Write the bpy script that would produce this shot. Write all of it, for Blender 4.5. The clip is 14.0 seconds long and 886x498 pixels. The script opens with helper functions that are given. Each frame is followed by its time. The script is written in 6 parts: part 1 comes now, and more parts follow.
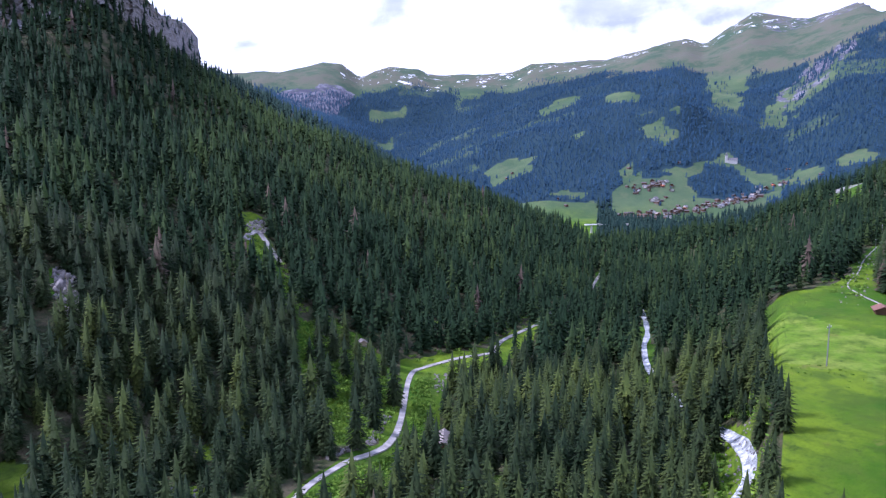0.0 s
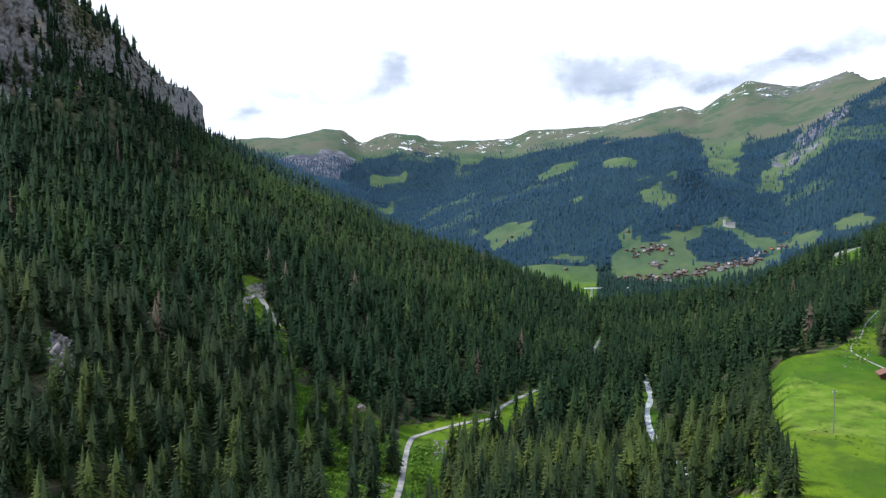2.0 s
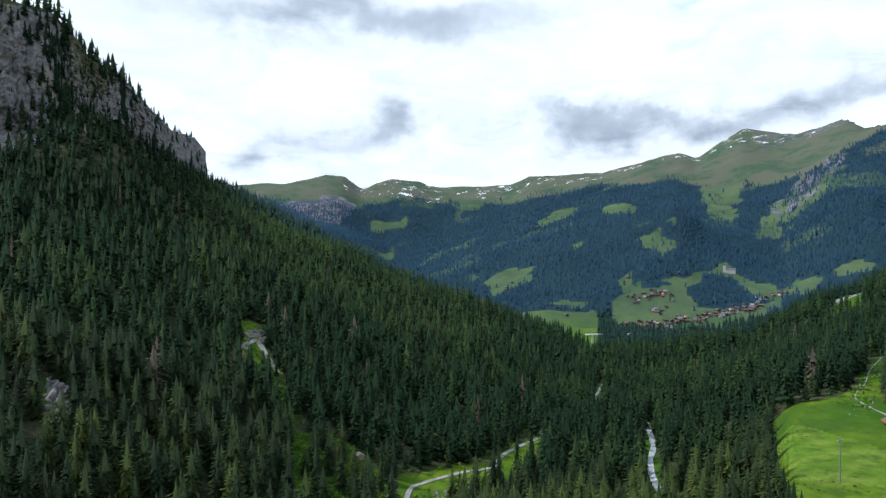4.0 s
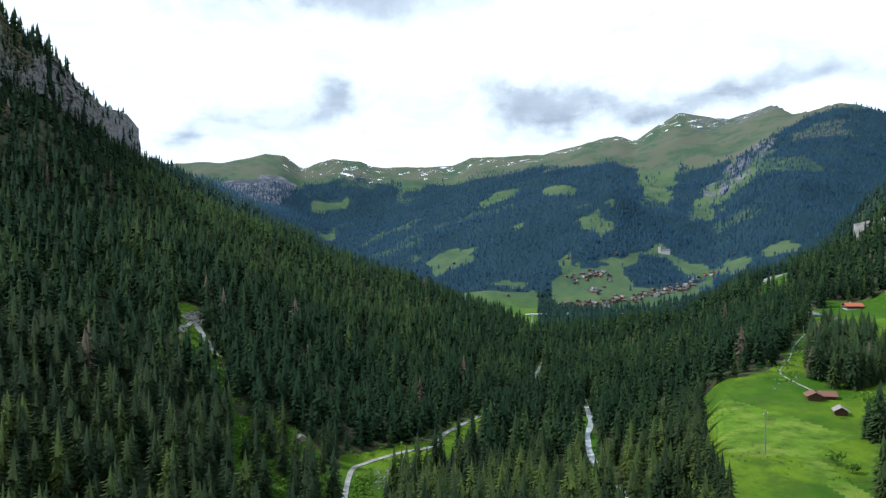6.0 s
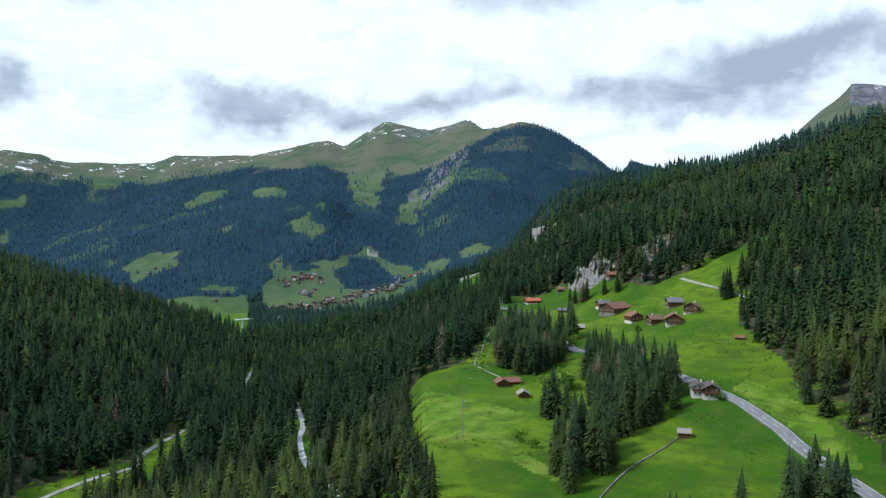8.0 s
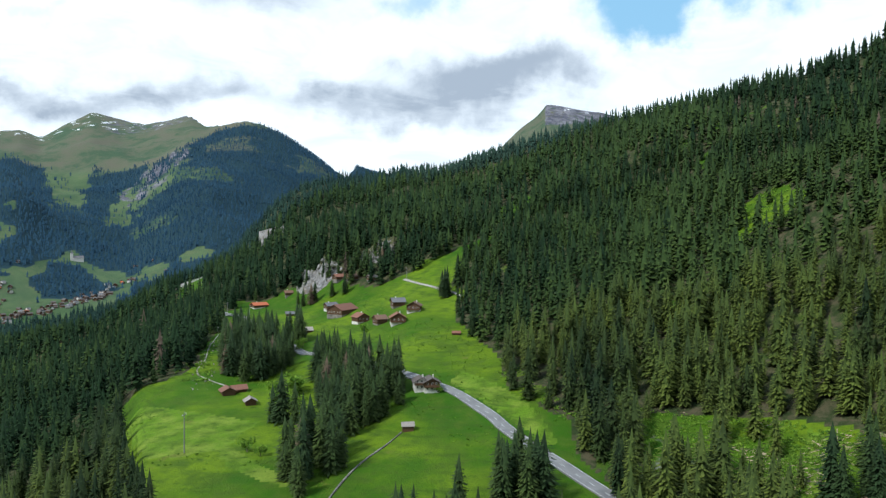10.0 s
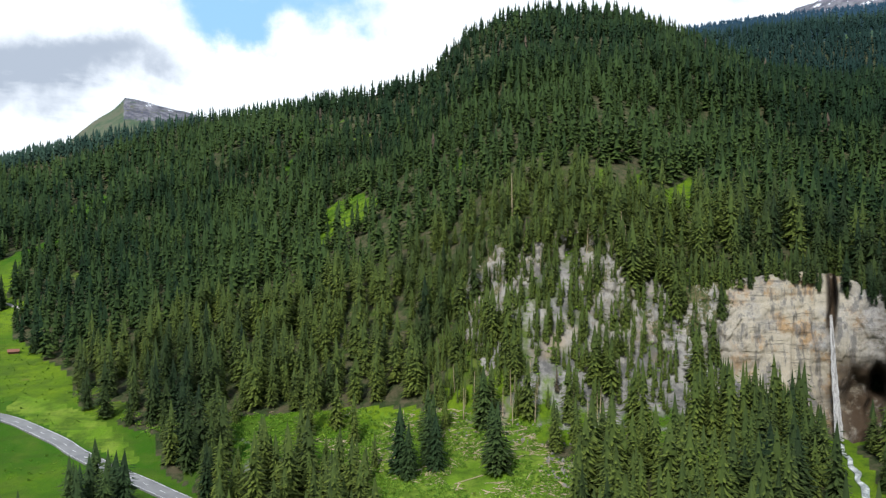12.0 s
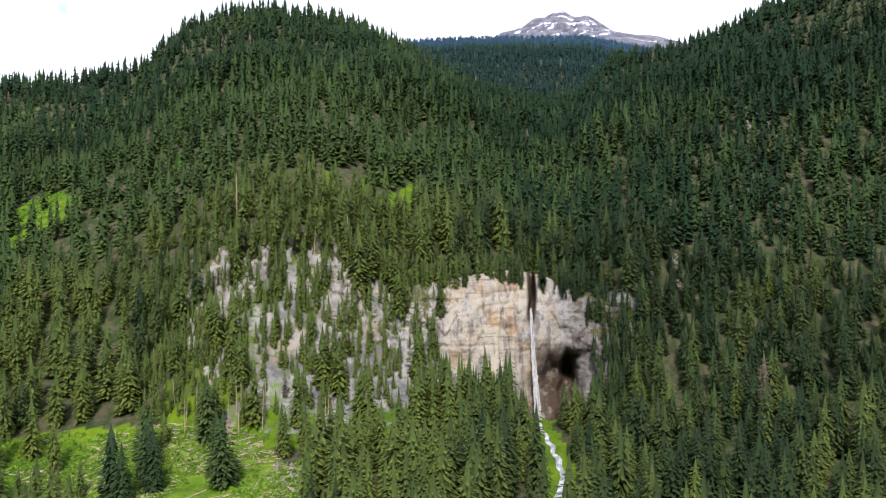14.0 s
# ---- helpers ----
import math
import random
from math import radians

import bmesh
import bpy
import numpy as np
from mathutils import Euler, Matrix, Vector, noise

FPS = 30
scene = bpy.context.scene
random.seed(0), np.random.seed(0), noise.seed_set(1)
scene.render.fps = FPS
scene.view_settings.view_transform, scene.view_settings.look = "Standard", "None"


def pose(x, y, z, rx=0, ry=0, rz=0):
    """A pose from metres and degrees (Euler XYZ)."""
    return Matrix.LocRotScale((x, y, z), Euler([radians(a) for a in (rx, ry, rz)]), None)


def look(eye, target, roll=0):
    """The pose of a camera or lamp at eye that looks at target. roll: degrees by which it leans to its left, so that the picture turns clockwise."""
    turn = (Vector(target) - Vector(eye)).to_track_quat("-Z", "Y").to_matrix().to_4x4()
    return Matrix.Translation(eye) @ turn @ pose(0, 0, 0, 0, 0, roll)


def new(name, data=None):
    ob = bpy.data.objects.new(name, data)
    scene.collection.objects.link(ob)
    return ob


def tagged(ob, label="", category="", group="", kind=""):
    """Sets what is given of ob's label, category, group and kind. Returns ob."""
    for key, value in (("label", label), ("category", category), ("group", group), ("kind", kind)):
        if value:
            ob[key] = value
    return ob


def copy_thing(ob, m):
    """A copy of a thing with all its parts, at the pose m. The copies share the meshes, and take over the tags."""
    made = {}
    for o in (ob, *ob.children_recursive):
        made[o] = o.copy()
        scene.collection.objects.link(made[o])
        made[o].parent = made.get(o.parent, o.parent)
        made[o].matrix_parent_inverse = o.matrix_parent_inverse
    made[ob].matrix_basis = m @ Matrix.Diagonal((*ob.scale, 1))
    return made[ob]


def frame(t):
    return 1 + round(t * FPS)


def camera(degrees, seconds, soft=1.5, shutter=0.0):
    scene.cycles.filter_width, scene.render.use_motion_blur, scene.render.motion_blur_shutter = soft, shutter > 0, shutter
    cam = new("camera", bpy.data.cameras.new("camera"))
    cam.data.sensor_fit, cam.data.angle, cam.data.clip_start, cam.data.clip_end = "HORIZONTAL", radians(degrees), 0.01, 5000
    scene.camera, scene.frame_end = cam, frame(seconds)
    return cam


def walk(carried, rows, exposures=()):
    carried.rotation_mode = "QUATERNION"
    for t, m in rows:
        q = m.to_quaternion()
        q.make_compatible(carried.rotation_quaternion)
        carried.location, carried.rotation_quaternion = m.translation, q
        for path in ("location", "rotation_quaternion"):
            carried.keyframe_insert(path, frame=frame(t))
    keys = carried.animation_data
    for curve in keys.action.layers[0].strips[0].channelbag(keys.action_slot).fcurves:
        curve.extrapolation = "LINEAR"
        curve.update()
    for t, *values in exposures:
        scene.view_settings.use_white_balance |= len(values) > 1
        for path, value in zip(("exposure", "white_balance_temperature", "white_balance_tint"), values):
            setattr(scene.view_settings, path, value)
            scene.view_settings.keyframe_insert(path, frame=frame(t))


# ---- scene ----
cam = camera(62.5, 14.0, soft=1.35)
EYE = 150.0
# seconds, pitch above the level, turn to the left, lean
VIEW = [
    (0.0, -8.14, 0.0, 0.13), (0.5, -7.13, 0.02, 0.14), (1.0, -6.03, 0.0, 0.11), (1.5, -5.37, -0.02, 0.12),
    (2.0, -3.15, -0.02, 0.13), (2.5, 0.88, -0.05, 0.07), (2.7, 1.90, -0.04, 0.05), (3.1, 2.30, -0.02, 0.02),
    (4.8, -1.16, -0.01, 0.05), (5.0, -1.11, -0.07, 0.10), (5.5, -1.08, -1.68, 0.05), (6.0, -1.08, -4.56, -0.04),
    (6.5, -1.04, -9.24, -0.05), (7.0, -0.97, -15.51, -0.11), (7.5, -0.89, -21.42, -0.12), (8.0, -0.82, -26.93, -0.13),
    (8.2, -0.79, -29.41, -0.10), (10.3, -0.52, -52.30, -0.16), (10.5, -0.49, -55.63, -0.22), (11.0, -0.37, -65.02, -0.14),
    (11.5, -0.28, -72.87, -0.06), (12.0, -0.26, -79.59, 0.03), (12.5, -0.20, -84.90, 0.06), (13.0, -0.17, -92.15, 0.05),
    (13.5, -0.14, -99.40, 0.21), (14.0, -0.13, -100.75, 0.34),
]
walk(cam, [(t, pose(0, 0, EYE, 0, 0, turn) @ pose(0, 0, 0, 90 + pitch, 0, 0) @ pose(0, 0, 0, 0, 0, -lean)) for t, pitch, turn, lean in VIEW],
     [(0.0, 0.5, 5300, 38), (1.0, 0.36, 5700, 26), (2.0, 0.26, 6000, 13), (2.5, -0.2, 5950, 14), (2.7, -0.28, 5950, 14), (4.8, 0.04, 5850, 6), (5.0, 0.06, 5850, 6), (6.5, 0.02, 5850, 6), (7.0, -0.04, 5850, 6), (7.5, -0.1, 5850, 6), (8.2, -0.13, 5850, 6), (10.5, 0.0, 6100, 6),
      (12.0, 0.12, 6300, 10), (13.0, 0.18, 6350, 14), (13.5, 0.32, 6350, 17), (14.0, 0.5, 6300, 19)])

# ---- sky and sun ----
SUN_BEARING, SUN_HEIGHT = -80.0, 48.0


def node(tree, kind, inputs=(), **settings):
    n = tree.nodes.new(kind)
    for key, value in settings.items():
        setattr(n, key, value)
    for key, value in dict(inputs).items():
        if isinstance(value, bpy.types.NodeSocket):
            tree.links.new(value, n.inputs[key])
        else:
            n.inputs[key].default_value = value
    return n


def calc(tree, op, *values, clamp=False):
    return node(tree, "ShaderNodeMath", list(enumerate(values)), operation=op, use_clamp=clamp).outputs[0]


def blend(tree, fac, a, b, kind="MIX"):
    n = node(tree, "ShaderNodeMix", data_type="RGBA", blend_type=kind)
    for socket, value in ((n.inputs[0], fac), (n.inputs[6], a), (n.inputs[7], b)):
        if isinstance(value, bpy.types.NodeSocket):
            tree.links.new(value, socket)
        elif isinstance(value, (int, float)):
            socket.default_value = value
        else:
            socket.default_value = (*value, 1)
    return n.outputs[2]


def step(tree, value, low, high):
    n = node(tree, "ShaderNodeMapRange", {"Value": value, "From Min": low, "From Max": high}, interpolation_type="SMOOTHSTEP")
    return n.outputs[0]


def make_world():
    world = bpy.data.worlds.new("sky")
    scene.world = world
    world.use_nodes = True
    t = world.node_tree
    t.nodes.clear()
    sky = node(t, "ShaderNodeTexSky", sky_type="NISHITA", sun_disc=False, sun_elevation=radians(SUN_HEIGHT), sun_rotation=radians(SUN_BEARING))
    sky_colour = blend(t, 1.0, sky.outputs[0], (0.115, 0.115, 0.115), "MULTIPLY")
    way = node(t, "ShaderNodeTexCoord").outputs["Generated"]
    xyz = node(t, "ShaderNodeSeparateXYZ", {0: way}).outputs
    bearing = calc(t, "MULTIPLY", calc(t, "ARCTAN2", xyz[0], xyz[1]), 180 / math.pi)
    height = calc(t, "MULTIPLY", calc(t, "ARCSINE", xyz[2]), 180 / math.pi)
    # clouds lie on a flat layer: they shrink towards the horizon
    lift = calc(t, "ADD", calc(t, "MAXIMUM", xyz[2], 0.0), 0.22)
    layer = node(t, "ShaderNodeCombineXYZ", {0: calc(t, "DIVIDE", xyz[0], lift), 1: calc(t, "DIVIDE", xyz[1], lift)}).outputs[0]
    fine = node(t, "ShaderNodeTexNoise", {"Vector": way, "Scale": 7.0, "Detail": 9.0, "Roughness": 0.55}).outputs
    broad = node(t, "ShaderNodeTexNoise", {"Vector": layer, "Scale": 1.6, "Detail": 8.0, "Roughness": 0.6, "Distortion": 0.4}).outputs[0]
    tint = node(t, "ShaderNodeSeparateColor", {0: fine[1]}).outputs
    wob_b = calc(t, "ADD", bearing, calc(t, "MULTIPLY", calc(t, "SUBTRACT", tint[0], 0.5), 22.0))
    wob_h = calc(t, "ADD", height, calc(t, "MULTIPLY", calc(t, "SUBTRACT", tint[1], 0.5), 11.0))

    def patches(places):
        total = 0.0
        for b, h, wide, high, amount in places:
            u = calc(t, "DIVIDE", calc(t, "SUBTRACT", wob_b, b), wide)
            v = calc(t, "DIVIDE", calc(t, "SUBTRACT", wob_h, h), high)
            d = calc(t, "ADD", calc(t, "MULTIPLY", u, u), calc(t, "MULTIPLY", v, v))
            total = calc(t, "ADD", total, calc(t, "MULTIPLY", calc(t, "POWER", 2.718, calc(t, "MULTIPLY", d, -1.0)), amount))
        return total

    # bearing, height, half-width, half-height in degrees, weight
    grey = patches([(11.6, 8.8, 6.5, 2.0, 1.15), (20, 9.6, 5, 1.1, 0.6), (28.5, 10.6, 5.5, 1.7, 0.95), (39.5, 10.3, 5, 1.9, 0.95), (52, 12.7, 7, 2.2, 1.35),
                    (48, 9.6, 5, 1.2, 0.7), (-4.6, 9.7, 3.8, 1.8, 1.0), (-13, 7.9, 5, 1.7, 0.85), (42, 21, 7, 4, 0.45), (-8, 17.6, 14, 2.2, 0.95), (30, 18, 9, 1.6, 0.6),
                    (66, 16, 5, 2.5, 0.3)])
    blue = patches([(63.5, 16.2, 6.5, 1.9, 1.5), (70, 18.3, 6, 1.8, 1.1), (48, 19, 4, 1.5, 0.8), (18, 18.4, 3.2, 1.2, 0.75), (20.4, 14.8, 1.6, 0.9, 0.55), (-6, 10.5, 5, 1.6, 0.3),
                    (60, 24, 12, 4, 0.5), (103, 19.6, 6, 1.2, 0.6), (10, 27, 9, 3, 0.45), (35, 25, 8, 3, 0.4)])
    wisp = node(t, "ShaderNodeTexNoise", {"Vector": layer, "Scale": 3.2, "Detail": 10.0, "Roughness": 0.62, "Distortion": 0.7}).outputs[0]
    shade = step(t, calc(t, "ADD", calc(t, "MULTIPLY", grey, 0.85), calc(t, "MULTIPLY", calc(t, "SUBTRACT", broad, 0.5), 1.3)), 0.06, 1.1)
    shade = calc(t, "ADD", shade, calc(t, "MULTIPLY", step(t, wisp, 0.45, 0.70), 0.26), clamp=True)
    hole = step(t, calc(t, "ADD", blue, calc(t, "MULTIPLY", calc(t, "SUBTRACT", broad, 0.55), 1.1)), 0.2, 1.25)
    cloud = blend(t, shade, (1.16, 1.22, 1.28), (0.47, 0.535, 0.63))
    colour = blend(t, hole, cloud, blend(t, 0.75, sky_colour, (0.40, 0.74, 1.02)))
    colour = blend(t, step(t, height, 26.0, 60.0), colour, blend(t, step(t, broad, 0.42, 0.6), (0.30, 0.50, 0.92), (0.85, 0.92, 1.05)))
    low = step(t, height, -6.0, 0.0)
    colour = blend(t, low, (0.12, 0.15, 0.12), colour)
    back = node(t, "ShaderNodeBackground", {0: colour, 1: 1.0})
    out = node(t, "ShaderNodeOutputWorld")
    t.links.new(back.outputs[0], out.inputs[0])


make_world()
sun = new("sun", bpy.data.lights.new("sun", "SUN"))
sun.data.energy, sun.data.angle, sun.data.color = 3.9, radians(10), (1.0, 0.97, 0.90)
sun.matrix_world = look((0, 0, 0), (-math.sin(radians(SUN_BEARING)) * math.cos(radians(SUN_HEIGHT)),
                                    -math.cos(radians(SUN_BEARING)) * math.cos(radians(SUN_HEIGHT)), -math.sin(radians(SUN_HEIGHT))))

# ---- relief: lines of the land by bearing (degrees), distance and height against the eye (metres) ----
LINES = [
    [(-180, 150, -108), (180, 150, -108)],
    # hollow below the eye
    [(-180, 200, -105), (-31, 190, -111), (-8, 205, -115), (0, 330, -138), (6, 390, -142), (12, 430, -142), (15, 400, -138), (18, 330, -128), (22, 240, -119), (26, 180, -107), (60, 175, -98), (180, 200, -105)],
    # foot of the flanks, stream
    [(-180, 300, -90), (-60, 240, -108), (-31, 240, -112), (-15, 300, -124), (-2.5, 413, -131), (10, 520, -131), (16, 480, -131), (22, 290, -121),
     (26, 200, -106), (45, 200, -98), (60, 200, -95), (85, 210, -90), (105, 240, -92), (126, 250, -95), (180, 300, -90)],
    # first rise, front of the terrace
    [(-180, 420, -40), (-60, 365, -63), (-28, 365, -63), (-15, 540, -62), (-6, 600, -90), (0, 700, -108), (8, 800, -128), (12, 800, -134), (16, 760, -138),
     (20, 640, -125), (23, 440, -104), (25.5, 262, -90), (45, 262, -89), (60, 272, -86), (72, 275, -85), (85, 283, -75), (95, 288, -77), (105, 318, -80), (109, 324, -82),
     (115, 312, -79), (126, 320, -72), (180, 420, -40)],
    # back of the terrace, foot of the cliffs
    [(-180, 600, 40), (-60, 600, 19), (-31, 600, 19), (-15, 850, 8), (-6, 950, -34), (0, 1000, -71), (8, 1000, -119), (12, 900, -135), (16, 900, -142), (20, 800, -128),
     (23, 620, -100), (25.5, 470, -84), (31, 620, -70), (34, 760, -63), (40, 650, -57), (46, 600, -42), (50, 480, -59), (55, 400, -65), (62, 360, -66),
     (72, 340, -62), (80, 305, -66), (85, 300, -66), (95, 305, -72), (103, 326, -76), (106, 362, -79), (112, 362, -79), (115, 338, -70), (119, 360, -50), (126, 400, -32), (180, 600, 40)],
    # top of the cliffs
    [(-180, 850, 150), (-60, 870, 90), (-31, 870, 92), (-27.5, 912, 140), (-24, 1005, 172), (-20.5, 1130, 138), (-18.3, 1190, 126), (-14, 1200, 66), (-8.6, 1250, 6), (-4, 1230, -40), (0, 1180, -72),
     (8, 1040, -121), (12, 940, -136), (16, 1000, -146), (20, 1000, -135), (25, 800, -104), (31, 900, -58), (34, 900, -40), (37, 790, -22), (40, 750, -12), (46, 800, 18),
     (50, 700, 0), (55, 600, -15), (62, 520, -17), (72, 480, -12), (80, 390, -8), (85, 346, -4), (88, 349, 0), (91, 351, 2), (94.7, 348, -8), (98, 350, -16), (101, 354, -16), (103, 358, -13), (106, 380, -17), (112, 380, -19), (115, 358, -18),
     (119, 450, 5), (126, 550, 58), (180, 850, 150)],
    # crests of the valley sides
    [(-180, 1100, 330), (-60, 930, 330), (-31, 950, 296), (-28, 962, 292), (-25.2, 1030, 246), (-23.6, 1072, 246), (-20.4, 1170, 192), (-18.8, 1225, 192), (-17.9, 1240, 112), (-14, 1330, 86),
     (-8.6, 1400, 24), (-4.5, 1380, -36), (0, 1300, -80), (5, 1200, -106), (9, 1080, -122), (11, 1020, -136), (12, 980, -150), (13.5, 1100, -148), (23, 1150, -130), (26, 1250, -86),
     (29.2, 1290, -60), (32.3, 1335, -12), (35.4, 1370, 72), (37.1, 1385, 102), (39, 1405, 117), (43, 1450, 124), (48, 1400, 136), (55, 1300, 176), (62, 1210, 199), (69.5, 1150, 213), (74, 1130, 228),
     (78.5, 1120, 256), (81, 1110, 313), (84, 1100, 337), (88.7, 1100, 347), (94.4, 1100, 330), (98.2, 1050, 279), (102, 980, 225), (106.7, 880, 168), (109, 820, 125), (110.5, 850, 140), (114, 1050, 252),
     (118, 1050, 258), (122.6, 1050, 284), (124.5, 1050, 302), (135, 950, 350), (180, 1100, 330)],
    # dips behind them
    [(-180, 1500, 250), (-60, 1450, 200), (-20, 1550, 0), (0, 1550, -160), (12, 1350, -155), (20, 1450, -160), (26, 1500, -130), (38, 1700, 20), (60, 1550, 80),
     (74, 1500, 130), (90, 1400, 230), (98, 1250, 240), (106, 1150, 220), (110, 1150, 220), (118, 1350, 250), (135, 1300, 330), (180, 1500, 250)],
    # village floor, wooded ridge behind the gully
    [(-180, 2000, 350), (-60, 1900, 100), (-15, 1900, -60), (-5, 1900, -130), (8, 1650, -163), (18, 1700, -166), (24, 1750, -150), (30, 1800, -100), (40, 2200, 0), (60, 2100, 60),
     (85, 1950, 300), (95, 1900, 500), (98, 1900, 530), (103, 1900, 545), (112, 1900, 530), (118, 1900, 480), (135, 1900, 400), (180, 2000, 350)],
    # shoulders of the far side
    [(-180, 3000, 600), (-60, 3000, 300), (-15, 3100, 140), (-8, 3100, 110), (-5.5, 3000, 20), (-4.2, 2900, -58), (-0.2, 2900, 50), (4.3, 2900, 138), (7.8, 2900, 196), (11.7, 2900, 250), (15.5, 2850, 285),
     (17.5, 2700, 240), (19.5, 2400, 60), (21, 2200, -10), (23, 2300, 10), (25, 2500, 60), (28, 2700, 240), (30.5, 2800, 320), (33, 2800, 280), (38, 2900, 240), (45, 3000, 150), (60, 3000, 300), (85, 2700, 500),
     (98, 2600, 620), (112, 2600, 640), (135, 2600, 600), (180, 3000, 600)],
    # hollows behind the shoulders
    [(-180, 3700, 750), (-60, 3700, 400), (-12, 3600, 220), (-8, 3500, 200), (-4.2, 3350, 60), (-0.2, 3350, 40), (4.3, 3350, 95), (7.8, 3300, 150), (11.7, 3300, 225), (15.5, 3250, 270), (18, 3200, 250), (21, 3200, 250),
     (25, 3200, 290), (28, 3250, 400), (33, 3200, 420), (38, 3200, 370), (41, 3300, 280), (45, 3500, 220), (60, 3600, 480), (85, 3400, 650), (98, 3400, 800), (112, 3400, 950), (135, 3400, 800), (180, 3700, 750)],
    # the far crests
    [(-180, 4300, 900), (-60, 4300, 500), (-16, 4300, 385), (-12.3, 4250, 400), (-10.6, 4250, 432), (-9.1, 4250, 462), (-7.8, 4250, 450), (-6.4, 4250, 380), (-4.1, 4300, 432), (-1.9, 4300, 432),
     (-0.3, 4300, 400), (5.2, 4300, 393), (6.8, 4300, 445), (9.6, 4300, 462), (12, 4300, 462), (14.6, 4250, 500), (17, 4250, 548), (18, 4250, 568), (19.2, 4250, 535),
     (20.6, 4250, 606), (22.4, 4250, 680), (24.4, 4250, 640), (25.8, 4220, 630), (27.6, 4180, 655), (29, 4080, 664), (30.2, 3880, 590), (31.4, 3750, 588), (32.8, 3600, 592), (35.4, 3540, 540),
     (37, 3510, 482), (38.9, 3480, 412), (40.2, 3460, 335), (41.3, 4000, 405), (42.5, 4100, 395), (46, 4200, 330), (50, 4200, 390), (52, 4200, 505), (54.1, 4200, 640), (55.6, 4200, 728), (56.1, 4200, 772),
     (58.3, 4200, 752), (60.3, 4200, 722), (66, 4200, 600), (85, 4200, 800), (98, 4100, 950), (104.4, 4000, 1122), (105.3, 3980, 1158), (106.5, 3980, 1192), (107.9, 3960, 1240), (108.8, 3955, 1236), (110, 3950, 1268), (111, 3950, 1238), (112, 3950, 1256), (113, 3950, 1205), (113.9, 3960, 1150),
     (114.8, 4000, 1120), (117.1, 4050, 1094), (122, 4100, 950), (135, 4300, 900), (180, 4300, 900)],
    [(-180, 4900, 500), (-10, 4900, 100), (30, 4900, 200), (60, 4900, 300), (108, 4900, 900), (180, 4900, 500)],
]
BEARING_STEPS = np.concatenate([np.arange(-180, -44, 4.0), np.arange(-44, 142, 0.36), np.arange(142, 180.1, 4.0)])
RANGE_STEPS = np.concatenate([np.linspace(0, 150, 10)[:-1], np.arange(150, 440, 3.0), np.arange(440, 1000, 8.0), np.arange(1000, 1500, 16.0), np.arange(1500, 3000, 20.0), np.arange(3000, 4901, 50.0)])


def lattice(seed, size=256):
    return np.random.RandomState(seed).rand(size, size)


LATTICES = [lattice(40 + i) for i in range(4)]


def ripple(x, y, scale, octaves=4, which=0):
    """Smooth noise between about -1 and 1 over the plan."""
    total, weight, gain = np.zeros(np.shape(x)), 0.0, 1.0
    grid = LATTICES[which]
    for _ in range(octaves):
        u, v = np.asarray(x) / scale + 1000.5, np.asarray(y) / scale + 1000.5
        i, j = np.floor(u).astype(int), np.floor(v).astype(int)
        fu, fv = u - i, v - j
        fu, fv = fu * fu * (3 - 2 * fu), fv * fv * (3 - 2 * fv)
        i, j, k, m = i % 256, j % 256, (i + 1) % 256, (j + 1) % 256
        value = (grid[i, j] * (1 - fu) + grid[k, j] * fu) * (1 - fv) + (grid[i, m] * (1 - fu) + grid[k, m] * fu) * fv
        total = total + (value * 2 - 1) * gain
        weight, gain, scale = weight + gain, gain * 0.5, scale * 0.5
    return total / weight


def smooth_rows(z, width, axis):
    k = np.exp(-0.5 * (np.arange(-3 * width, 3 * width + 1) / width) ** 2)
    k /= k.sum()
    pad = [(0, 0), (0, 0)]
    pad[axis] = (3 * width, 3 * width)
    return np.apply_along_axis(lambda row: np.convolve(row, k, "valid"), axis, np.pad(z, pad, mode="edge"))


